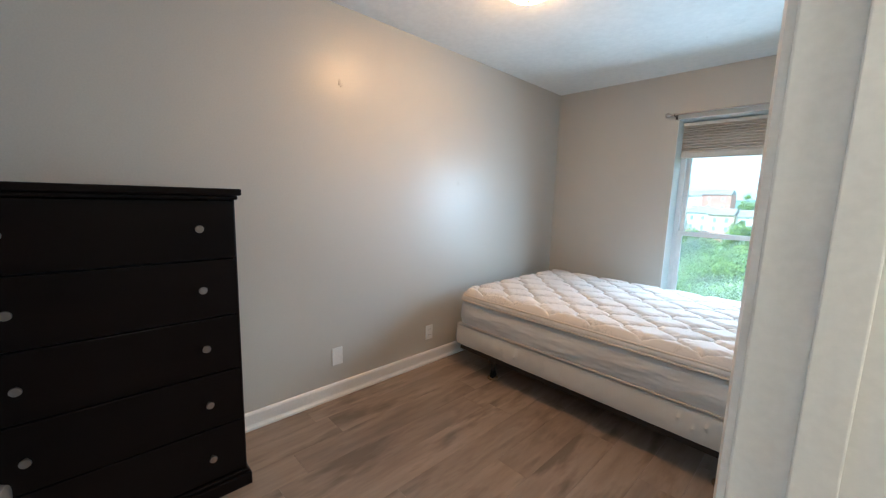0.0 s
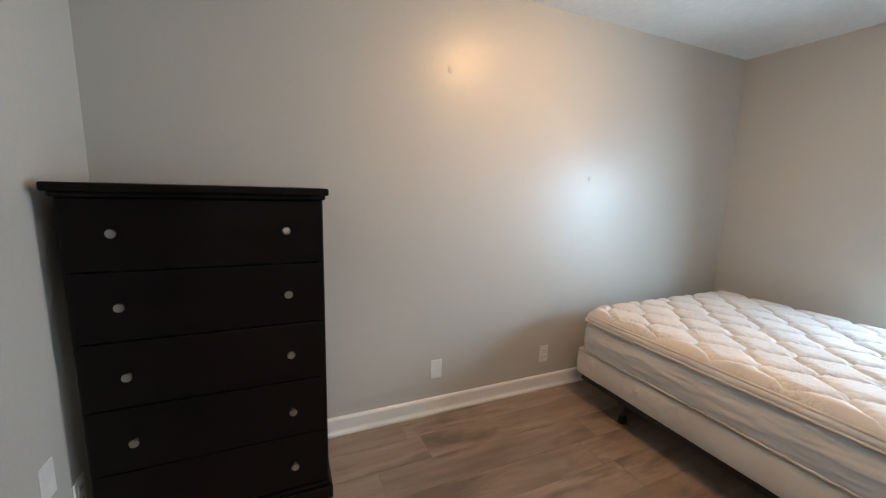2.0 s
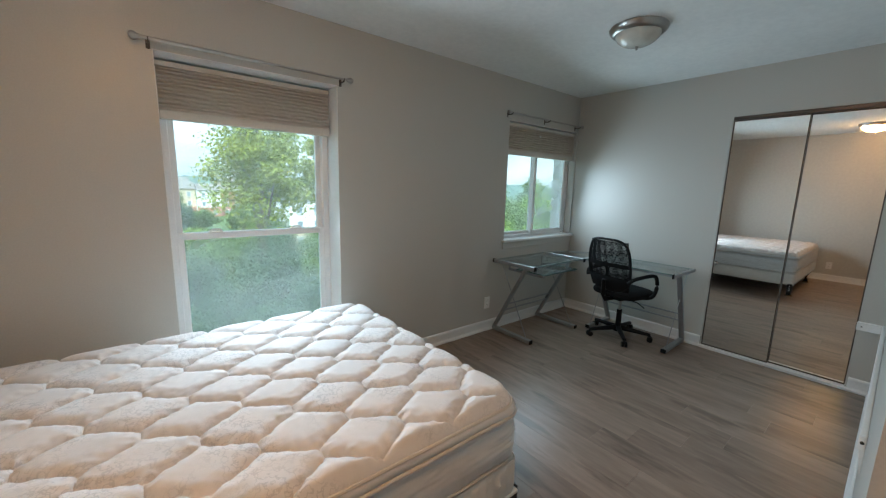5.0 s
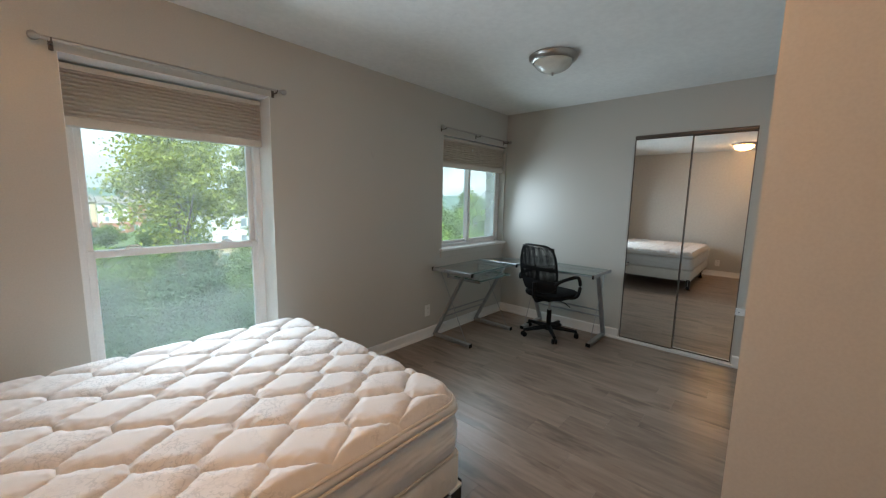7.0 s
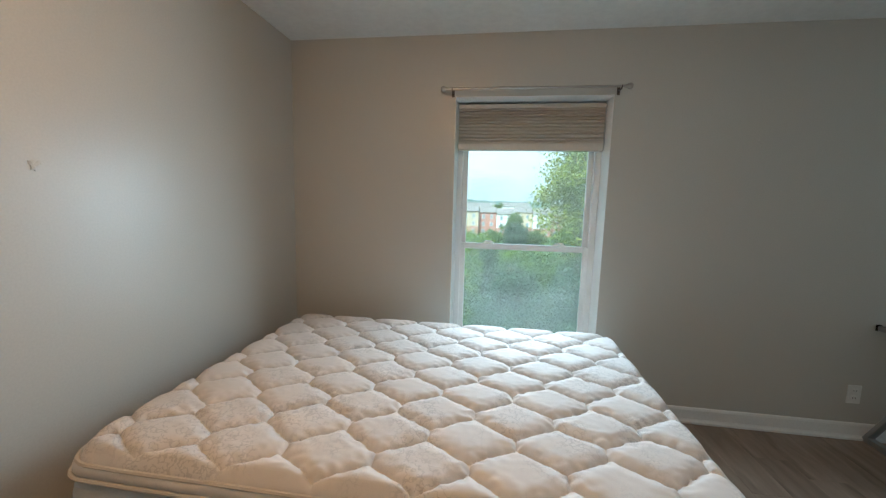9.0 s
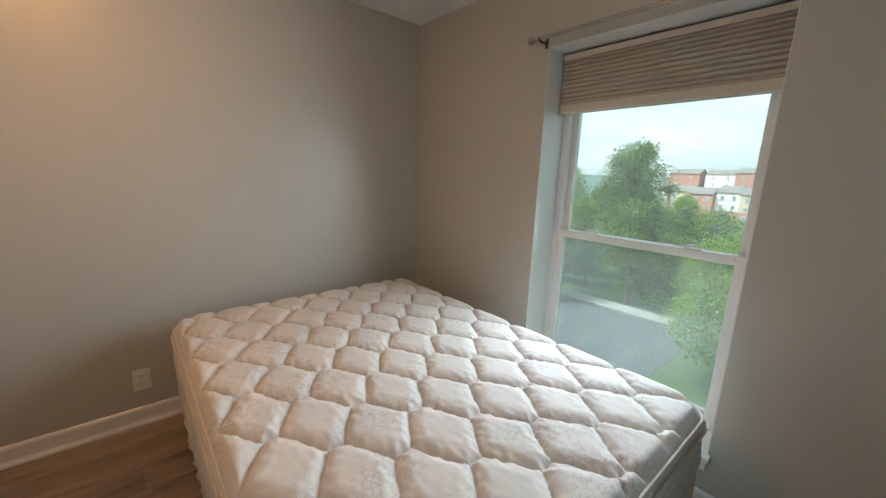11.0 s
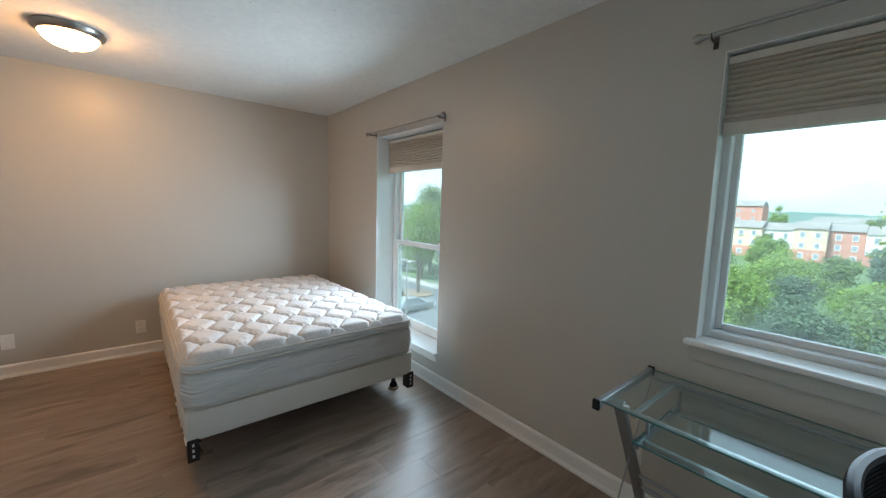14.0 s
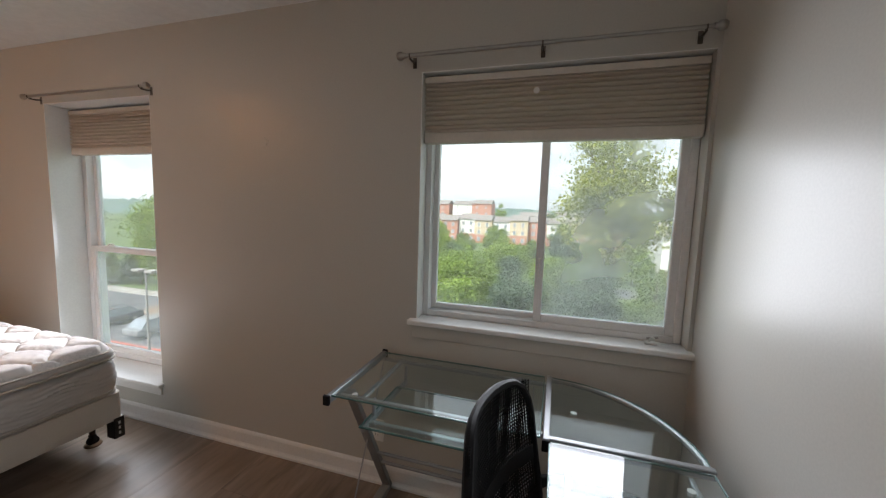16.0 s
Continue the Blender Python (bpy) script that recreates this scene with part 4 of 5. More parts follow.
# ---- glass corner desk ----
def desk():
    zt = 0.722
    xa, xb, xc = 3.675, 4.465, 4.915
    yb, yf, ye = -0.045, -0.505, -1.345
    d = thing("corner_desk", (4.3, -0.5, 0), "L-shaped clear glass corner desk on silver steel Z legs", "desk")

    def slab(pts, name, z=zt, th=0.008):
        ob = part(name, extrude_outline(pts, z, z + th), M_DESKGLASS, d, "clear greenish glass")
        ob.visible_shadow = True
        n = len(pts)
        loop = [(x, y, z + th / 2) for x, y in pts]
        part("glass_edge", tube(loop, th * 0.42, 6, True), M_EDGEGLASS, ob, "green polished glass edge")
        return ob
    slab([(xa + 0.005, yf), (xb - 0.02, yf), (xb - 0.02, yb), (xa + 0.005, yb)], "wing_top")
    arc = [(xb + (xc - xb) * math.sin(a), yf + (yb - yf) * math.cos(a)) for a in [k * math.pi / 2 / 14 for k in range(15)]]
    slab([(xb + 0.01, yf + 0.01)] + [(x + 0.005, y) for x, y in arc[:-1]] + [(xc, yf + 0.01)], "corner_top")
    slab([(xb + 0.01, ye + 0.01), (xc, ye + 0.01), (xc, yf - 0.02), (xb + 0.01, yf - 0.02)], "wing_top")
    part("corner_rim", tube([(x, y, zt - 0.006) for x, y in arc], 0.011, 8), M_SILVER, d, "curved silver rim", True)
    h = 0.030
    # top rails under the glass, with black end caps
    for p0, p1 in (((xa, yb + 0.015, zt - 0.008), (xa, yf - 0.015, zt - 0.008)), ((xa + 0.11, yb, zt - 0.018), (xa + 0.11, yf + 0.03, zt - 0.018)), ((xb - 0.12, yb, zt - 0.018), (xb - 0.12, yf + 0.03, zt - 0.018)),
                   ((xb, yb + 0.01, zt - 0.004), (xb, yf - 0.015, zt - 0.004)), ((xb - 0.0, yf, zt - 0.004), (xc + 0.01, yf, zt - 0.004)),
                   ((xb - 0.005, ye, zt - 0.008), (xc + 0.03, ye, zt - 0.008))):
        part("top_rail", beam(p0, p1, 0.022 if p0[2] > zt - 0.01 else 0.02, h if p0[2] > zt - 0.01 else 0.014), M_SILVER, d)
    for x, y in ((xa, yf - 0.018), (xa, yb + 0.018), (xb, yf - 0.02), (xb - 0.008, ye)):
        part("end_cap", box(x - 0.013, y - 0.006, zt - 0.026, x + 0.013, y + 0.006, zt + 0.012, 0.002), M_BLACK, d)
    part("long_rail", beam((xa + 0.01, yf + 0.05, zt - 0.016), (xb - 0.01, yf + 0.05, zt - 0.016), 0.02, 0.014), M_SILVER, d)
    part("long_rail", beam((xa + 0.01, yb - 0.03, zt - 0.016), (xb - 0.01, yb - 0.03, zt - 0.016), 0.02, 0.014), M_SILVER, d)
    for x in (xb + 0.06, xc - 0.06):
        part("long_rail", beam((x, yf - 0.03, zt - 0.016), (x, ye + 0.02, zt - 0.016), 0.014, 0.02), M_SILVER, d)
    for x, y in ((xa + 0.08, yf + 0.05), (xb - 0.1, yf + 0.05), (xb + 0.09, yf + 0.2), (xb + 0.09, yf - 0.1), (xc - 0.08, yf - 0.1)):
        part("glass_pad", cyl((x, y, zt - 0.009), (x, y, zt), 0.011, seg=16), M_PLATE, d, "clear round pad")
    # Z legs: foot rail, slanted leg, thin stay

    def z_leg(top_back, top_front, foot_back, foot_front):
        leg = part("leg", beam(foot_back, top_front, 0.042, 0.026), M_SILVER, d)
        fb, ff = Vector(foot_back), Vector(foot_front)
        part("foot", beam(fb + Vector((0, 0, 0.004)), ff, 0.042, 0.034), M_SILVER, leg)
        e = (ff - fb).normalized()
        part("foot_cap", beam(ff, ff + e * 0.008, 0.044, 0.036), M_BLACK, leg)
        part("stay", cyl(Vector(top_back), Vector(foot_front) + Vector((0, 0, 0.015)) - e * 0.05, 0.0036, seg=8), M_SILVER, leg, "thin steel stay")
    z0 = 0.021
    z_leg((xa + 0.03, yb - 0.06, zt - 0.02), (xa + 0.03, yf + 0.10, zt - 0.02), (xa + 0.03, -0.035, z0), (xa + 0.03, -0.50, z0))
    z_leg((xb - 0.06, yb - 0.06, zt - 0.02), (xb - 0.06, yf + 0.10, zt - 0.02), (xb - 0.06, -0.035, z0), (xb - 0.06, -0.52, z0))
    z_leg((xc - 0.05, yf - 0.08, zt - 0.02), (xb + 0.14, yf - 0.08, zt - 0.02), (4.965, yf - 0.08, z0), (xb + 0.07, yf - 0.08, z0))
    z_leg((xc - 0.03, ye + 0.03, zt - 0.02), (xb + 0.22, ye + 0.03, zt - 0.02), (4.965, ye + 0.03, z0), (xb + 0.07, ye + 0.03, z0))
    for z in (0.235, 0.305):
        yy = -0.035 + (yf + 0.10 + 0.035) * z / zt
        part("cross_bar", cyl((xa + 0.03, yy, z), (xb - 0.06, yy, z), 0.008, seg=10), M_SILVER, d, smooth=True)
        xx = 4.965 + (xb + 0.2 - 4.965) * z / zt
        part("cross_bar", cyl((xx, yf - 0.08, z), (xx, ye + 0.03, z), 0.008, seg=10), M_SILVER, d, smooth=True)
    # keyboard tray
    zk = zt - 0.085
    tx0, tx1 = xa + 0.14, xb - 0.12
    tray = part("keyboard_tray", extrude_outline([(tx0, yf - 0.02), (tx1, yf - 0.02), (tx1, yf + 0.31), (tx0, yf + 0.31)], zk, zk + 0.006), M_DESKGLASS, d, "pull-out glass keyboard tray")
    part("tray_edge", tube([(tx0, yf - 0.02, zk + 0.003), (tx1, yf - 0.02, zk + 0.003), (tx1, yf + 0.31, zk + 0.003), (tx0, yf + 0.31, zk + 0.003)], 0.004, 6, True), M_EDGEGLASS, tray)
    for x in (tx0 + 0.006, tx1 - 0.006):
        part("tray_slide", beam((x, yf - 0.01, zk - 0.012), (x, yb - 0.05, zk - 0.012), 0.014, 0.024), M_SILVER, tray)
        for y in (yf + 0.08, yb - 0.06):
            part("hanger", beam((x, y, zk - 0.012), (x, y, zt - 0.02), 0.012, 0.020), M_SILVER, tray)
    part("tray_rail", beam((tx0, yf + 0.04, zk - 0.014), (tx1, yf + 0.04, zk - 0.014), 0.02, 0.02), M_SILVER, tray)


desk()


# ---- office chair ----
def office_chair():
    o = Vector((4.60, -0.865, 0))
    c = thing("office_chair", tuple(o), "black mesh-back office chair with armrests on castors", "chair")
    q = Matrix.Translation(o) @ Matrix.Rotation(radians(-102), 4, "Z")

    def put(name, b, m, parent=c, label="", smooth=False):
        bmesh.ops.transform(b, matrix=q, verts=b.verts)
        return part(name, b, m, parent, label, smooth)
    # local: y ahead, x right
    hub = put("hub", lathe([(0.0, 0.055), (0.045, 0.055), (0.048, 0.075), (0.036, 0.105), (0.0, 0.107)], (0, 0, 0), 24), M_BLACK, smooth=True)
    for k in range(5):
        a = radians(90 + 72 * k + 14)
        e = Vector((math.cos(a), math.sin(a), 0))
        p1 = e * 0.285
        arm = put("base_arm", cyl((e.x * 0.03, e.y * 0.03, 0.088), (p1.x, p1.y, 0.068), 0.026, 0.016, 10), M_BLACK, hub, smooth=True)
        s = Vector((-e.y, e.x, 0))
        b = None
        for w in (-0.014, 0.014):
            m = p1 + s * w + Vector((0, 0, 0.0255))
            b = cyl(m - s * 0.009, m + s * 0.009, 0.0255, seg=18, bm=b)
        b = cyl((p1.x, p1.y, 0.03), (p1.x, p1.y, 0.066), 0.008, seg=8, bm=b)
        put("castor", b, M_BLACK, c)
    put("gas_lift", cyl((0, 0, 0.10), (0, 0, 0.27), 0.026, 0.024, 18), M_BLACK, smooth=True)
    put("piston", cyl((0, 0, 0.26), (0, 0, 0.40), 0.014, seg=14), M_NICKEL)
    mech = put("mechanism", box(-0.085, -0.12, 0.385, 0.085, 0.11, 0.425, 0.01), M_BLACK)
    put("lever", tube([(0.05, 0, 0.395), (0.17, 0.01, 0.385), (0.24, 0.015, 0.352)], 0.005), M_BLACK, mech)
    # seat cushion
    b = bmesh.new()
    n, rows = 36, []
    for z, ins in ((0.425, 0.05), (0.430, 0.012), (0.450, 0.0), (0.475, 0.004), (0.492, 0.03), (0.498, 0.09), (0.496, 0.16)):
        ring = []
        for k in range(n):
            a = 2 * math.pi * k / n
            ca, sa = math.cos(a), math.sin(a)
            r = (abs(ca) ** 4 + abs(sa) ** 4) ** -0.25
            ring.append(b.verts.new(((0.235 - ins) * r * ca, 0.02 + (0.225 - ins) * r * sa, z - 0.018 * max(0, sa * r - 0.75))))
        rows.append(ring)
    for s_, t_ in zip(rows, rows[1:]):
        for k in range(n):
            b.faces.new((s_[k], s_[(k + 1) % n], t_[(k + 1) % n], t_[k]))
    b.faces.new(rows[0][::-1])
    b.faces.new(rows[-1])
    put("seat", b, M_FABRIC, c, "black fabric seat cushion", True)

    # curved back: outline between 0.50 and 0.98, wider at the shoulder
    def back_point(u, z):
        t = (z - 0.50) / 0.48
        half = 0.205 + 0.022 * math.sin(math.pi * min(1, t * 1.1))
        x = u * half
        return Vector((x, -0.215 - 0.075 * t + 0.05 * (u * u) + 0.028 * math.sin(math.pi * t) * -0.6, z))
    loop = []
    for k in range(40):
        a = 2 * math.pi * k / 40
        ca, sa = math.cos(a), math.sin(a)
        r = (abs(ca) ** 4.4 + abs(sa) ** 4.4) ** (-1 / 4.4)
        loop.append(back_point(max(-1, min(1, r * ca)), 0.74 + 0.24 * r * sa))
    back = put("back_frame", tube(loop, 0.0115, 8, True), M_BLACK, c, "black plastic back frame", True)
    # mesh threads, woven in two slanted ways
    threads = bmesh.new()

    def thread(p, q_, dy, r=0.0018):
        m = [back_point(p[0] + (q_[0] - p[0]) * k / 6, p[1] + (q_[1] - p[1]) * k / 6) + Vector((0, dy, 0)) for k in range(7)]
        tube(m, r, 4, False, threads)
    # two layers of net, the hind one woven a little wider and on the slant
    for nx_, nz_, dy, lean in ((46, 46, 0.003, 0.0), (41, 42, -0.006, 0.05)):
        for k in range(nx_):
            x = -0.95 + 1.9 * k / (nx_ - 1)
            thread((x, 0.515), (max(-0.97, min(0.97, x + lean)), 0.965), dy)
        for k in range(nz_):
            z = 0.52 + 0.44 * k / (nz_ - 1)
            thread((-0.97, z), (0.97, z - lean * 0.12), dy)
    put("mesh", threads, M_FABRIC, back, "see-through black mesh")
    lum = bmesh.new()
    vs = [[lum.verts.new(back_point(-0.95 + 1.9 * i / 12, z) + Vector((0, dy, 0))) for i in range(13)] for z, dy in ((0.505, -0.006), (0.56, -0.014), (0.61, -0.014), (0.63, -0.004), (0.63, 0.004), (0.61, 0.010), (0.56, 0.012), (0.505, 0.006))]
    for r in range(8):
        for i in range(12):
            lum.faces.new((vs[r][i], vs[r][i + 1], vs[(r + 1) % 8][i + 1], vs[(r + 1) % 8][i]))
    put("back_pad", lum, M_FABRIC, back, "black fabric lower back pad", True)
    band = bmesh.new()
    vs = [[band.verts.new(back_point(-0.97 + 1.94 * i / 12, z) + Vector((0, dy, 0))) for i in range(13)] for z, dy in ((0.725, -0.006), (0.765, -0.006), (0.765, 0.006), (0.725, 0.006))]
    for r in range(4):
        for i in range(12):
            band.faces.new((vs[r][i], vs[r][i + 1], vs[(r + 1) % 4][i + 1], vs[(r + 1) % 4][i]))
    put("back_band", band, M_BLACK, back, "", True)
    put("back_stem", tube([(0, -0.08, 0.40), (0, -0.22, 0.40), (0, -0.262, 0.45), (0, -0.265, 0.60)], 0.02, 10), M_BLACK, c, "", True)
    for s in (-1, 1):
        pts = [(s * 0.20, 0.06, 0.43), (s * 0.262, 0.085, 0.46), (s * 0.272, 0.115, 0.55), (s * 0.27, 0.095, 0.635), (s * 0.268, 0.04, 0.662), (s * 0.262, -0.10, 0.655), (s * 0.25, -0.19, 0.64), (s * 0.222, -0.225, 0.60)]
        fine = []
        for i in range(len(pts) - 1):
            for k in range(4):
                f = k / 4
                p0, p1, p2, p3 = (Vector(pts[max(0, min(len(pts) - 1, i + e))]) for e in (-1, 0, 1, 2))
                fine.append(0.5 * (2 * p1 + (p2 - p0) * f + (2 * p0 - 5 * p1 + 4 * p2 - p3) * f * f + (3 * p1 - p0 - 3 * p2 + p3) * f ** 3))
        fine.append(Vector(pts[-1]))
        put("armrest", tube(fine, 0.017, 10), M_BLACK, c, "black looped armrest", True)


office_chair()

# ---- outside ----
G = -9.5


def ground():
    b = bmesh.new()
    f = [b.verts.new(p) for p in ((-1800, -1800, G), (1800, -1800, G), (1800, 2600, G), (-1800, 2600, G))]
    b.faces.new(f)
    single("ground", b, M_GRASS, "mown green grass and verge outside", "ground", kind="structure")
    single("building_body", box(-0.12, YD - 0.12, G, 5.12, T - 0.005, -0.13), M_SIDING_T, "plain lower storeys of the apartment building", "building", kind="structure")
    single("parking_lot", box(-70, 6, G, -4.5, 29, G + 0.03), M_ASPHALT, "dark asphalt parking lot below the window", "parking lot", kind="structure")
    single("road", box(-90, 52, G, 90, 59, G + 0.03), M_ASPHALT, "asphalt road behind the trees", "road", kind="structure")
    single("pavement", box(-70, 29, G, -4.5, 30.8, G + 0.14, 0.03), M_PAVE, "pale concrete pavement with kerb", "pavement", kind="structure")
    single("fire_lane_line", box(-60, 17.6, G + 0.034, -5, 17.85, G + 0.038), M_REDLINE, "faded red painted line on the asphalt", "road marking", kind="structure")
    for k in range(16):
        x = -6.5 - 2.8 * k
        single("bay_line", box(x, 17.9, G + 0.034, x + 0.12, 23.2, G + 0.038), M_LINE, "white parking bay line on the asphalt", "road marking", "bay lines", "structure")
    for x, y, r in ((-16.5, 26.0, 2.2), (-33, 25.5, 2.0)):
        single("planting_island", lathe([(0, 0), (r, 0), (r, 0.16), (r - 0.2, 0.18), (0, 0.24)], (x, y, G), 28), M_MULCH, "round mulched tree island in the parking lot", "planting island", "islands", "structure")


ground()


def tree(x, y, height, crown, leaf, leaves, seed, label, lumps_=16, base=G, size=0.26, low=0.3, open_=0.25):
    """crown: half width, half depth, of a crown that begins at low of the height."""
    rnd = np.random.default_rng(seed)
    lumps = lumps_ * 2
    py = random.Random(seed)
    t = thing("tree", (x, y, base), label, "tree", "trees")
    top = base + height
    b = cyl((x, y, base), (x + 0.1, y, base + height * 0.45), height * 0.022, height * 0.014, 9)
    b = cyl((x + 0.1, y, base + height * 0.45), (x, y + 0.1, top - height * 0.12), height * 0.014, 0.03, 7, bm=b)
    cz, hz = base + height * (low + 1) / 2, height * (1 - low) / 2
    centres = []
    for k in range(lumps):
        while True:
            v = np.array([py.uniform(-1, 1) for _ in range(3)])
            if 0.15 < np.linalg.norm(v) < 1:
                break
        taper = 1 - 0.45 * max(0, v[2])
        p = np.array((x + v[0] * crown[0] * 0.72 * taper, y + v[1] * crown[1] * 0.72 * taper, cz + v[2] * hz * 0.8))
        centres.append((p, py.uniform(0.2, 0.4) * crown[0]))
        if k % 3 == 0:
            h0 = base + height * py.uniform(0.25, 0.6)
            b = cyl((x + 0.05, y, min(h0, p[2] - 0.3)), tuple(p), height * 0.008, 0.02, 6, bm=b)
    part("trunk", b, M_BARK, t)
    leaves = int(leaves * 1.7)
    idx = rnd.integers(0, lumps, leaves)
    cen = np.array([c[0] for c in centres])[idx]
    rad = np.array([c[1] for c in centres])[idx]
    dirs = rnd.normal(size=(leaves, 3))
    dirs /= np.linalg.norm(dirs, axis=1)[:, None]
    pos = cen + dirs * (rad * (open_ + (1 - open_) * rnd.random(leaves) ** 0.5) * (1 + 0.25 * rnd.normal(size=leaves)))[:, None] * np.array((1, 1, 0.85))
    nrm = dirs + 0.8 * rnd.normal(size=(leaves, 3))
    nrm /= np.linalg.norm(nrm, axis=1)[:, None]
    u = np.cross(nrm, rnd.normal(size=(leaves, 3)))
    u /= np.linalg.norm(u, axis=1)[:, None]
    w = np.cross(nrm, u)
    s = (size * 0.72 * (0.5 + 0.9 * rnd.random(leaves)))[:, None]
    quad = np.stack((pos - u * s * 0.5, pos + w * s * 0.32 + nrm * s * 0.08, pos + u * s * 0.5, pos - w * s * 0.32 + nrm * s * 0.08), axis=1).reshape(-1, 3)
    me = bpy.data.meshes.new("crown")
    me.from_pydata((quad - np.array((x, y, base))).tolist(), [], np.arange(leaves * 4).reshape(-1, 4).tolist())
    me.materials.append(M_LEAF[leaf])
    ob = new("crown", me)
    ob.parent = t
    return t


tree(8.3, 29.5, 20.0, (5.3, 4.2), 0, 10000, 1, "tall light green broadleaf tree with an airy crown", 26, low=0.32, size=0.36)
tree(14.6, 31.5, 18.0, (2.8, 2.8), 0, 10000, 2, "slender light green broadleaf tree", 16, low=0.35, size=0.34)
tree(2.2, 18.5, 8.6, (2.6, 2.6), 1, 14000, 3, "dense round grey-green tree", 20, low=0.15, size=0.2)
tree(6.6, 18.0, 9.2, (2.9, 2.5), 1, 14000, 4, "dense dark grey-green tree beside the lawn", 20, low=0.12, size=0.2)
tree(9.8, 20.5, 8.6, (2.6, 2.5), 2, 10000, 5, "dense mid-green tree beside the lawn", 18, low=0.15, size=0.22)
tree(-2.6, 26.0, 8.9, (3.8, 3.0), 3, 13000, 6, "broad bright green tree", 22, low=0.25, size=0.26)
tree(-8.0, 33.0, 9.4, (3.2, 3.0), 2, 9000, 7, "mid-green broadleaf tree behind the pavement", 18, low=0.25, size=0.3)
tree(-14.0, 37.0, 16.0, (4.4, 3.8), 2, 11000, 8, "tall open mid-green tree with loose twigs", 26, low=0.3, size=0.3)
tree(-16.5, 26.0, 10.2, (3.0, 2.8), 3, 11000, 9, "round bright green tree on the parking island", 18, low=0.28, size=0.24)
tree(-24.0, 34.0, 14.5, (4.4, 3.6), 3, 11000, 10, "broad bright green tree beyond the cars", 20, low=0.25, size=0.3)
tree(-33.0, 25.5, 12.0, (4.2, 3.6), 3, 12000, 11, "bright green tree on the far parking island", 20, low=0.28, size=0.28)
tree(-30.0, 42.0, 14.5, (5.2, 4.0), 2, 9000, 12, "tall mid-green tree behind the parking lot", 20, low=0.2, size=0.36)
tree(-44.0, 36.0, 15.0, (5.5, 4.5), 2, 10000, 13, "large mid-green tree at the lot's end", 22, low=0.2, size=0.36)
tree(-58.0, 30.0, 15.5, (6.0, 5.0), 2, 9000, 14, "large mid-green tree at the lot's end", 22, low=0.2, size=0.4)
tree(-1.5, 44.0, 7.6, (4.0, 3.5), 3, 8000, 15, "bright green tree by the road", 18, low=0.2, size=0.34)
for i, (x, y, h) in enumerate(((-11, 31.5, 10.5), (-20, 36, 12.5), (-8, 43, 8.8), (-27, 31, 11.5), (-37, 33, 13), (-50, 44, 16), (-18, 50, 13), (-33, 56, 15))):
    tree(x, y, h, (3.8, 3.4), (2, 3, 3, 2)[i % 4], 8000, 60 + i, "leafy green tree along the parking lot", 18, low=0.15, size=0.32)
for i, (x, y, h) in enumerate(((22, 18, 9.5), (28, 22, 11), (34, 20, 10.5), (30, 30, 13), (40, 27, 12), (48, 34, 14), (56, 30, 13), (38, 40, 14))):
    tree(x, y, h, (3.6, 3.4), (3, 2, 3, 0)[i % 4], 7000, 80 + i, "leafy green tree beyond the lawn", 18, low=0.15, size=0.32)
for i, (x, y, h) in enumerate(((-1.5, 20.5, 7.6), (4.6, 23.5, 8.4), (0.4, 32, 7.4), (11.5, 25, 8.6), (4.2, 38, 7.4), (16.5, 24, 8.0), (-6.5, 38, 8.2), (9.5, 43, 9.5))):
    tree(x, y, h, (2.9, 2.7), (3, 2, 1, 2)[i % 4], 7000, 100 + i, "bushy green tree in the thicket below the window", 16, low=0.08, size=0.28)
for i in range(26):
    tree(-70 + 5.4 * i, 66 + 9 * (i % 4) + 3 * math.sin(i * 2.3), 5.0 + 1.1 * (i % 3), (4.2, 3.6), (2, 3, 0, 2, 1)[i % 5], 2600, 120 + i, "green tree in the belt before the townhouses", 13, low=0.05, size=0.6)
for i in range(14):
    tree(-52 + 3.6 * i, 32.2 + 1.3 * (i % 3), 4.0 + 1.1 * (i % 4), (2.6, 2.0), (2, 1, 3)[i % 3], 4200, 160 + i, "leafy shrub behind the parking lot pavement", 12, low=0.02, size=0.3)
tree(20.0, 36.0, 15.0, (3.6, 3.4), 2, 9000, 16, "mid-green tree beside the tan houses", 18, low=0.2, size=0.34)
for i, (x, y, h) in enumerate(((-46, 95, 11), (-30, 108, 8), (-12, 104, 8), (6, 100, 9), (22, 98, 10), (40, 92, 12), (-64, 80, 13), (-20, 168, 16), (2, 175, 13), (30, 180, 14), (-80, 120, 16))):
    tree(x, y, h, (4.2, 3.6), (2, 3, 2)[i % 3], 3200, 30 + i, "distant green tree among the houses", 14, low=0.12, size=0.55)


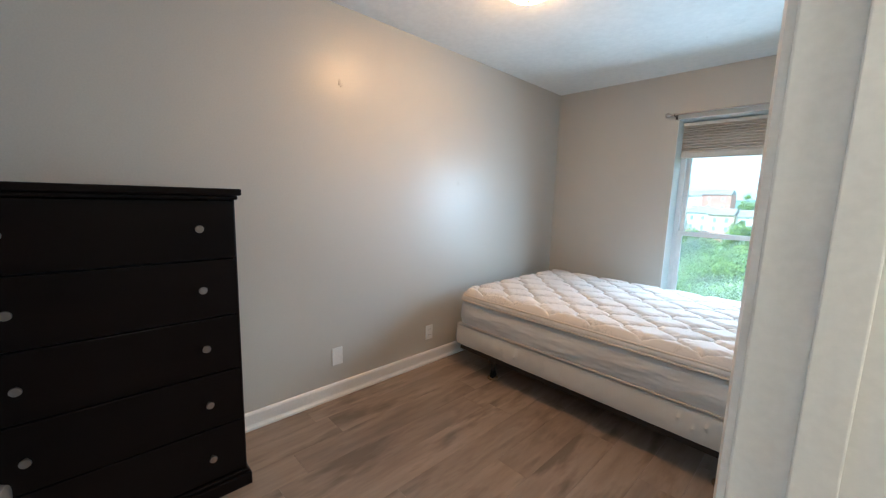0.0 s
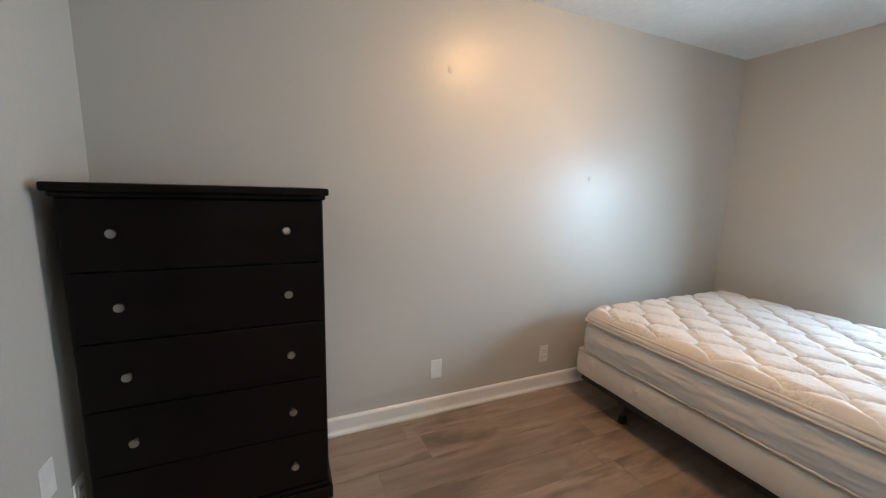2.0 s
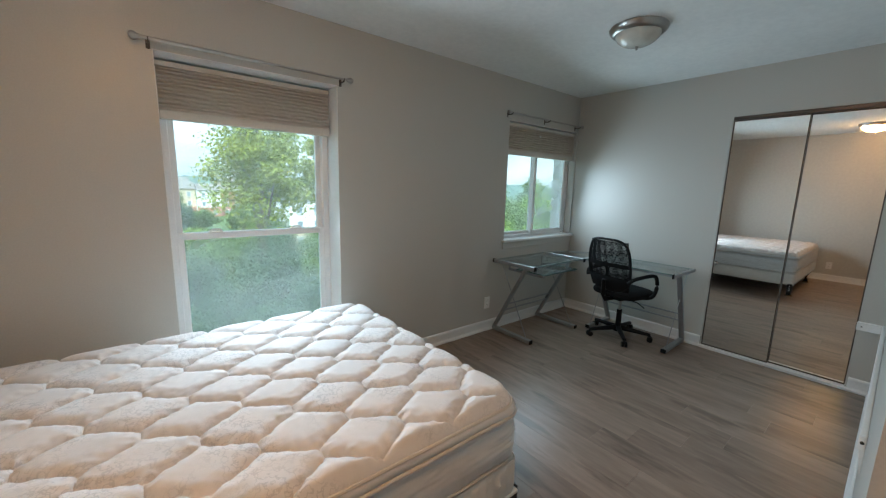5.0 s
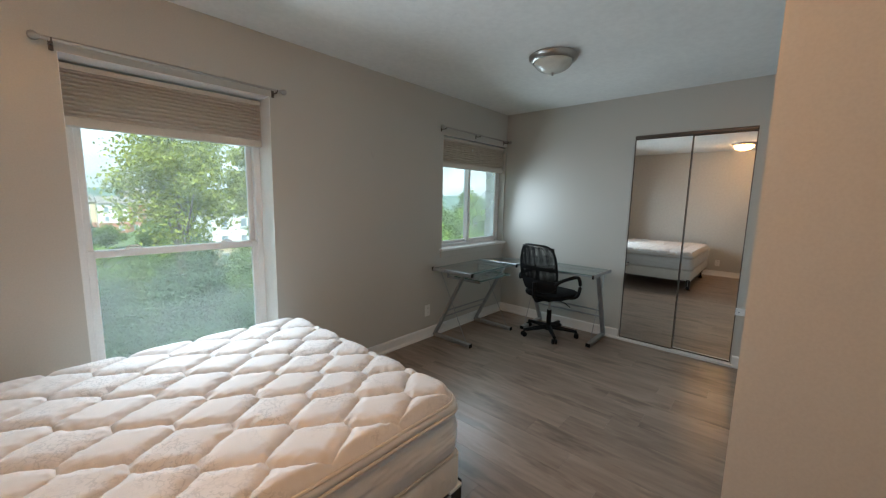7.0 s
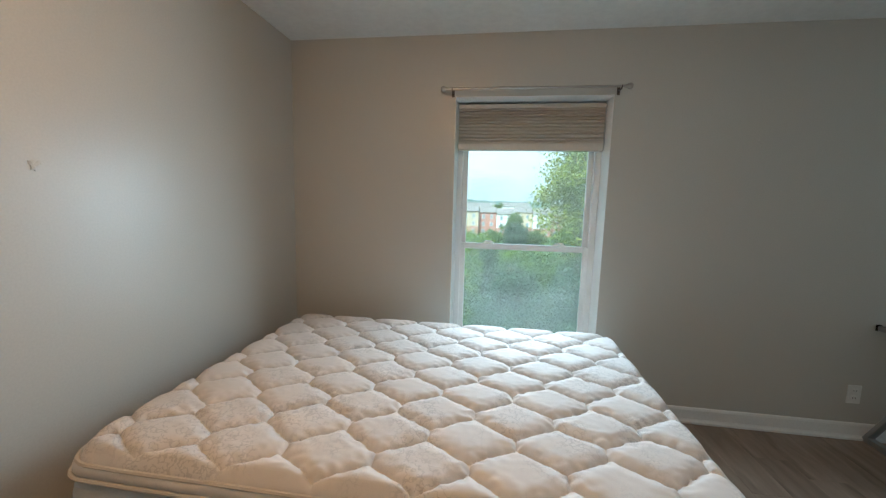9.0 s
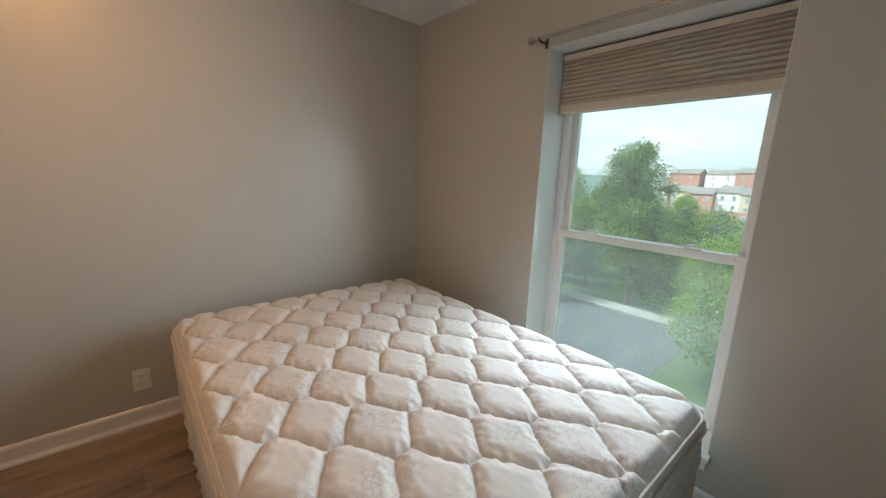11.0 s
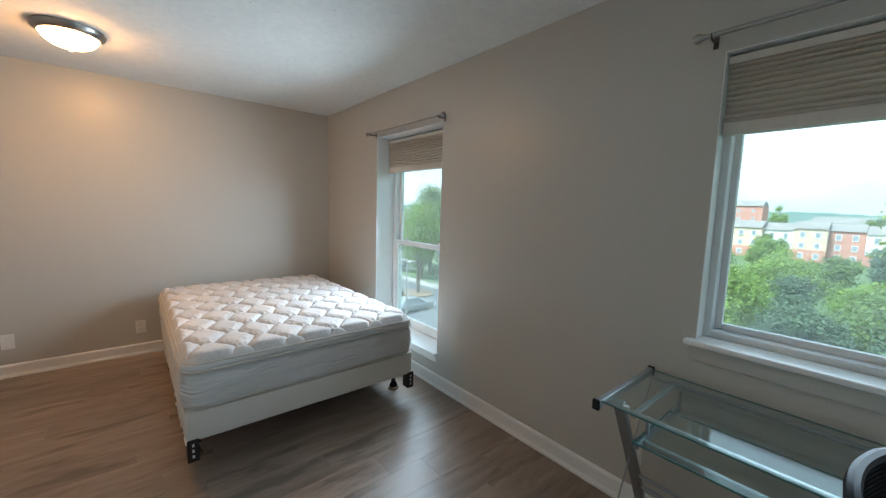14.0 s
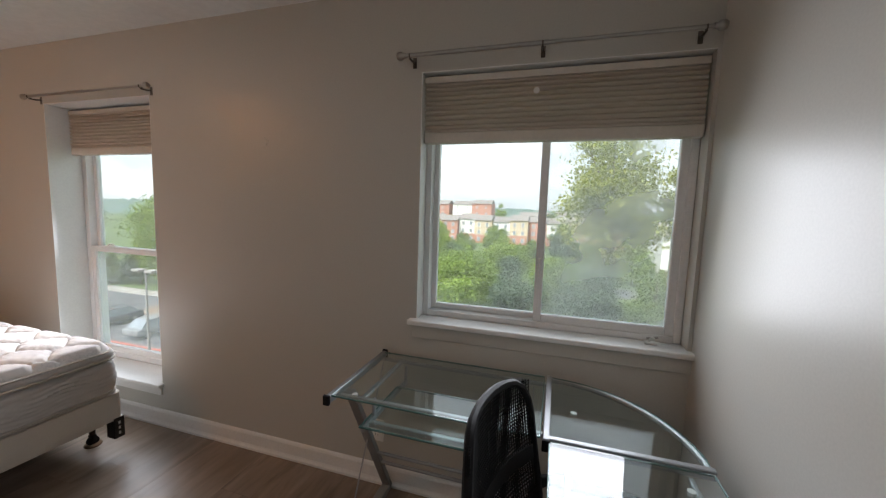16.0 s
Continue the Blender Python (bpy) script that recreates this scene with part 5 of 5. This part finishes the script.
def townhouse(x, y, w, h, depth, front, base, roof_h=2.2, label="", stripes=None):
    """Three storeys with windows, a door and a pitched roof; its front looks towards -y."""
    t = thing("townhouse", (x, y, base), label, "house", "townhouses")
    part("wall", box(x - w / 2, y, base, x + w / 2, y + depth, base + h), front, t)
    if stripes is not None:
        part("lower_wall", box(x - w / 2, y - 0.08, base, x + w / 2, y, base + h * 0.36), stripes, t)
    b = bmesh.new()
    z0, z1 = base + h, base + h + roof_h
    v = [b.verts.new(p) for p in ((x - w / 2, y - 0.4, z0), (x + w / 2, y - 0.4, z0), (x + w / 2, y + depth + 0.4, z0), (x - w / 2, y + depth + 0.4, z0), (x - w / 2, y + depth / 2, z1), (x + w / 2, y + depth / 2, z1))]
    for f in ((0, 1, 5, 4), (2, 3, 4, 5), (0, 4, 3), (1, 2, 5), (3, 2, 1, 0)):
        b.faces.new([v[i] for i in f])
    part("roof", b, M_ROOF, t)
    for lvl in range(3):
        for k in range(2):
            cx = x + (k - 0.5) * w * 0.46
            cz = base + h * (0.17 + 0.32 * lvl)
            win = part("window", ring_frame(cx - 0.55, cx + 0.55, cz - 0.75, cz + 0.75, y - 0.18, y - 0.06, 0.12, 0), M_SIDING_W, t)
            part("pane", box(cx - 0.45, y - 0.11, cz - 0.65, cx + 0.45, y - 0.09, cz + 0.65), M_FARPANE, win)


def townhouses():
    fronts = (M_BRICK, M_SIDING_W, M_SIDING_T)
    for k in range(13):
        x = -46 + 6.3 * k
        f = (1, 2, 0, 1, 2, 1, 2, 0, 1, 2, 1, 0, 1)[k]
        townhouse(x, 130 + 2.2 * (k % 2), 6.2, 8.4 - 0.35 * (k % 3), 9, fronts[f], G, 1.9, "three-storey townhouse of the long row, brick and siding", M_BRICK if f else None)
    for k, (x, y, w, h, f, base) in enumerate(((-62, 205, 13, 10, 0, -4.5), (-48, 208, 12, 9.5, 1, -4.0), (-36, 203, 11, 10.5, 0, -4.4), (-8, 215, 17, 6.5, 1, -6.5), (12, 230, 18, 7, 1, -6.5), (40, 215, 16, 8, 2, -6.5))):
        townhouse(x, y, w, h, 12, fronts[f], base, 2.4, "larger apartment house on the rise behind", None if f != 1 else M_BRICK)
    for k in range(3):
        townhouse(22.5 + 6.2 * k, 60 + 1.2 * (k % 2), 6.1, 8.2, 9, (M_SIDING_W, M_SIDING_T, M_SIDING_W)[k], G, 2.0, "pale three-storey townhouse near the trees", M_SIDING_T)


townhouses()


def far_hills():
    """Wooded ridges at the horizon."""
    for y0, amp, lift, seed, mat in ((260, 9, -3.0, 2.0, M_HILL), (430, 14, 4.0, 7.0, M_HILL), (800, 22, 8.0, 11.0, M_HILL)):
        b = bmesh.new()
        prev = None
        span = y0 * 1.9
        for i in range(701):
            x = -span + 2 * span * i / 700
            z = lift + amp * (0.5 * noise.noise((x / (y0 * 0.35), seed, 0)) + 0.2 * noise.noise((x / (y0 * 0.03), seed, 3)) + 0.2 * abs(noise.noise((x / (y0 * 0.014), seed, 9))))
            row = [b.verts.new(p) for p in ((x, y0 - 40, G - 1), (x, y0 - 12, (z + G) / 2 + 1.5 * noise.noise((x / 6, 4, seed))), (x, y0, z), (x, y0 + 60, G - 1))]
            if prev:
                for k in range(3):
                    b.faces.new((prev[k], row[k], row[k + 1], prev[k + 1]))
            prev = row
        single("backdrop", b, mat, "far wooded ridge in summer green", "hills", "ridges", "structure", True)


far_hills()


def car(x, y, turn, paint, label):
    c = thing("car", (x, y, G + 0.03), label, "car", "parked cars")
    q = Matrix.Translation((x, y, G + 0.03)) @ Matrix.Rotation(radians(turn), 4, "Z")

    def put(name, b, m, parent=c):
        bmesh.ops.transform(b, matrix=q, verts=b.verts)
        return part(name, b, m, parent, "", True)
    body = put("body", box(-0.9, -2.25, 0.28, 0.9, 2.25, 0.86, 0.14, 3), paint)
    b = bmesh.new()
    v = [b.verts.new(p) for p in ((-0.82, -1.9, 0.84), (0.82, -1.9, 0.84), (0.82, 1.25, 0.84), (-0.82, 1.25, 0.84), (-0.64, -1.3, 1.42), (0.64, -1.3, 1.42), (0.64, 0.45, 1.42), (-0.64, 0.45, 1.42))]
    for f in ((0, 1, 5, 4), (1, 2, 6, 5), (2, 3, 7, 6), (3, 0, 4, 7), (4, 5, 6, 7)):
        b.faces.new([v[i] for i in f])
    put("windows", b, M_FARPANE)
    put("roof", box(-0.64, -1.3, 1.40, 0.64, 0.45, 1.46, 0.03), paint)
    for sx in (-0.82, 0.82):
        for sy in (-1.4, 1.4):
            w = put("wheel", cyl((sx - 0.1, sy, 0.32), (sx + 0.1, sy, 0.32), 0.32, seg=20), M_BLACK)
            put("rim", cyl((sx - 0.105, sy, 0.32), (sx + 0.105, sy, 0.32), 0.19, seg=14), M_NICKEL, w)


car(-27.2, 20.6, 0, M_CAR_W, "grey car parked in a bay")
car(-32.8, 20.5, 180, M_CAR_D, "dark car parked in a bay")
car(-44.0, 20.7, 0, M_CAR_D, "dark car parked in a bay")


def lot_lamp(x, y):
    s = thing("street_lamp", (x, y, G), "pale grey parking-lot lamp with twin heads on a tall pole", "street lamp")
    part("pole", cyl((x, y, G), (x, y, G + 6.2), 0.09, 0.06, 12), M_PAVE, s)
    part("cross_arm", cyl((x - 0.5, y, G + 6.1), (x + 0.5, y, G + 6.1), 0.04, seg=10), M_PAVE, s)
    for dx in (-0.62, 0.62):
        part("head", box(x + dx - 0.36, y - 0.3, G + 6.08, x + dx + 0.36, y + 0.3, G + 6.28, 0.05), M_PAVE, s)


lot_lamp(-22.5, 16.6)


# ---- floor planks ----
def floor_planks():
    fl = thing("floor", (2.5, -2.0, 0), "grey-brown vinyl plank floor with dark wood grain", "floor", kind="structure")
    part("underlay", box(-0.1, YD - 0.1, -0.1, 5.1, 0.05, -0.008), M_UNDER, fl)
    rnd = random.Random(7)
    pw, pl, gap, shared = 0.182, 1.22, 0.0003, {}
    cols = int(5.0 / pw) + 1
    for c in range(cols):
        x0, x1 = c * pw, min(5.06, (c + 1) * pw)
        y1 = 0.0 - rnd.uniform(0, 0)
        y = y1
        first = rnd.uniform(0.25, 1.22)
        y_end = YD if x0 < 3.6 else YE
        while y > y_end + 0.02:
            ln = min(first if y == y1 else pl, y - y_end)
            key = (round(x1 - x0, 3), round(ln, 3))
            if key not in shared:
                b = bmesh.new()
                bx, by = (x1 - x0) / 2 - gap, ln / 2 - gap
                top = [b.verts.new((sx * (bx - 0.0005), sy * (by - 0.0005), 0)) for sx, sy in ((-1, -1), (1, -1), (1, 1), (-1, 1))]
                mid = [b.verts.new((sx * bx, sy * by, -0.0005)) for sx, sy in ((-1, -1), (1, -1), (1, 1), (-1, 1))]
                low = [b.verts.new((sx * bx, sy * by, -0.008)) for sx, sy in ((-1, -1), (1, -1), (1, 1), (-1, 1))]
                b.faces.new(top)
                for s, t in ((top, mid), (mid, low)):
                    for k in range(4):
                        b.faces.new((s[(k + 1) % 4], s[k], t[k], t[(k + 1) % 4]))
                bmesh.ops.recalc_face_normals(b, faces=b.faces)
                me = bpy.data.meshes.new("plank")
                b.to_mesh(me)
                b.free()
                me.materials.append(M_PLANK)
                shared[key] = me
            ob = new("plank", shared[key])
            ob.parent = fl
            ob.location = Vector(((x0 + x1) / 2, y - ln / 2, 0)) - fl.location
            y -= ln


floor_planks()
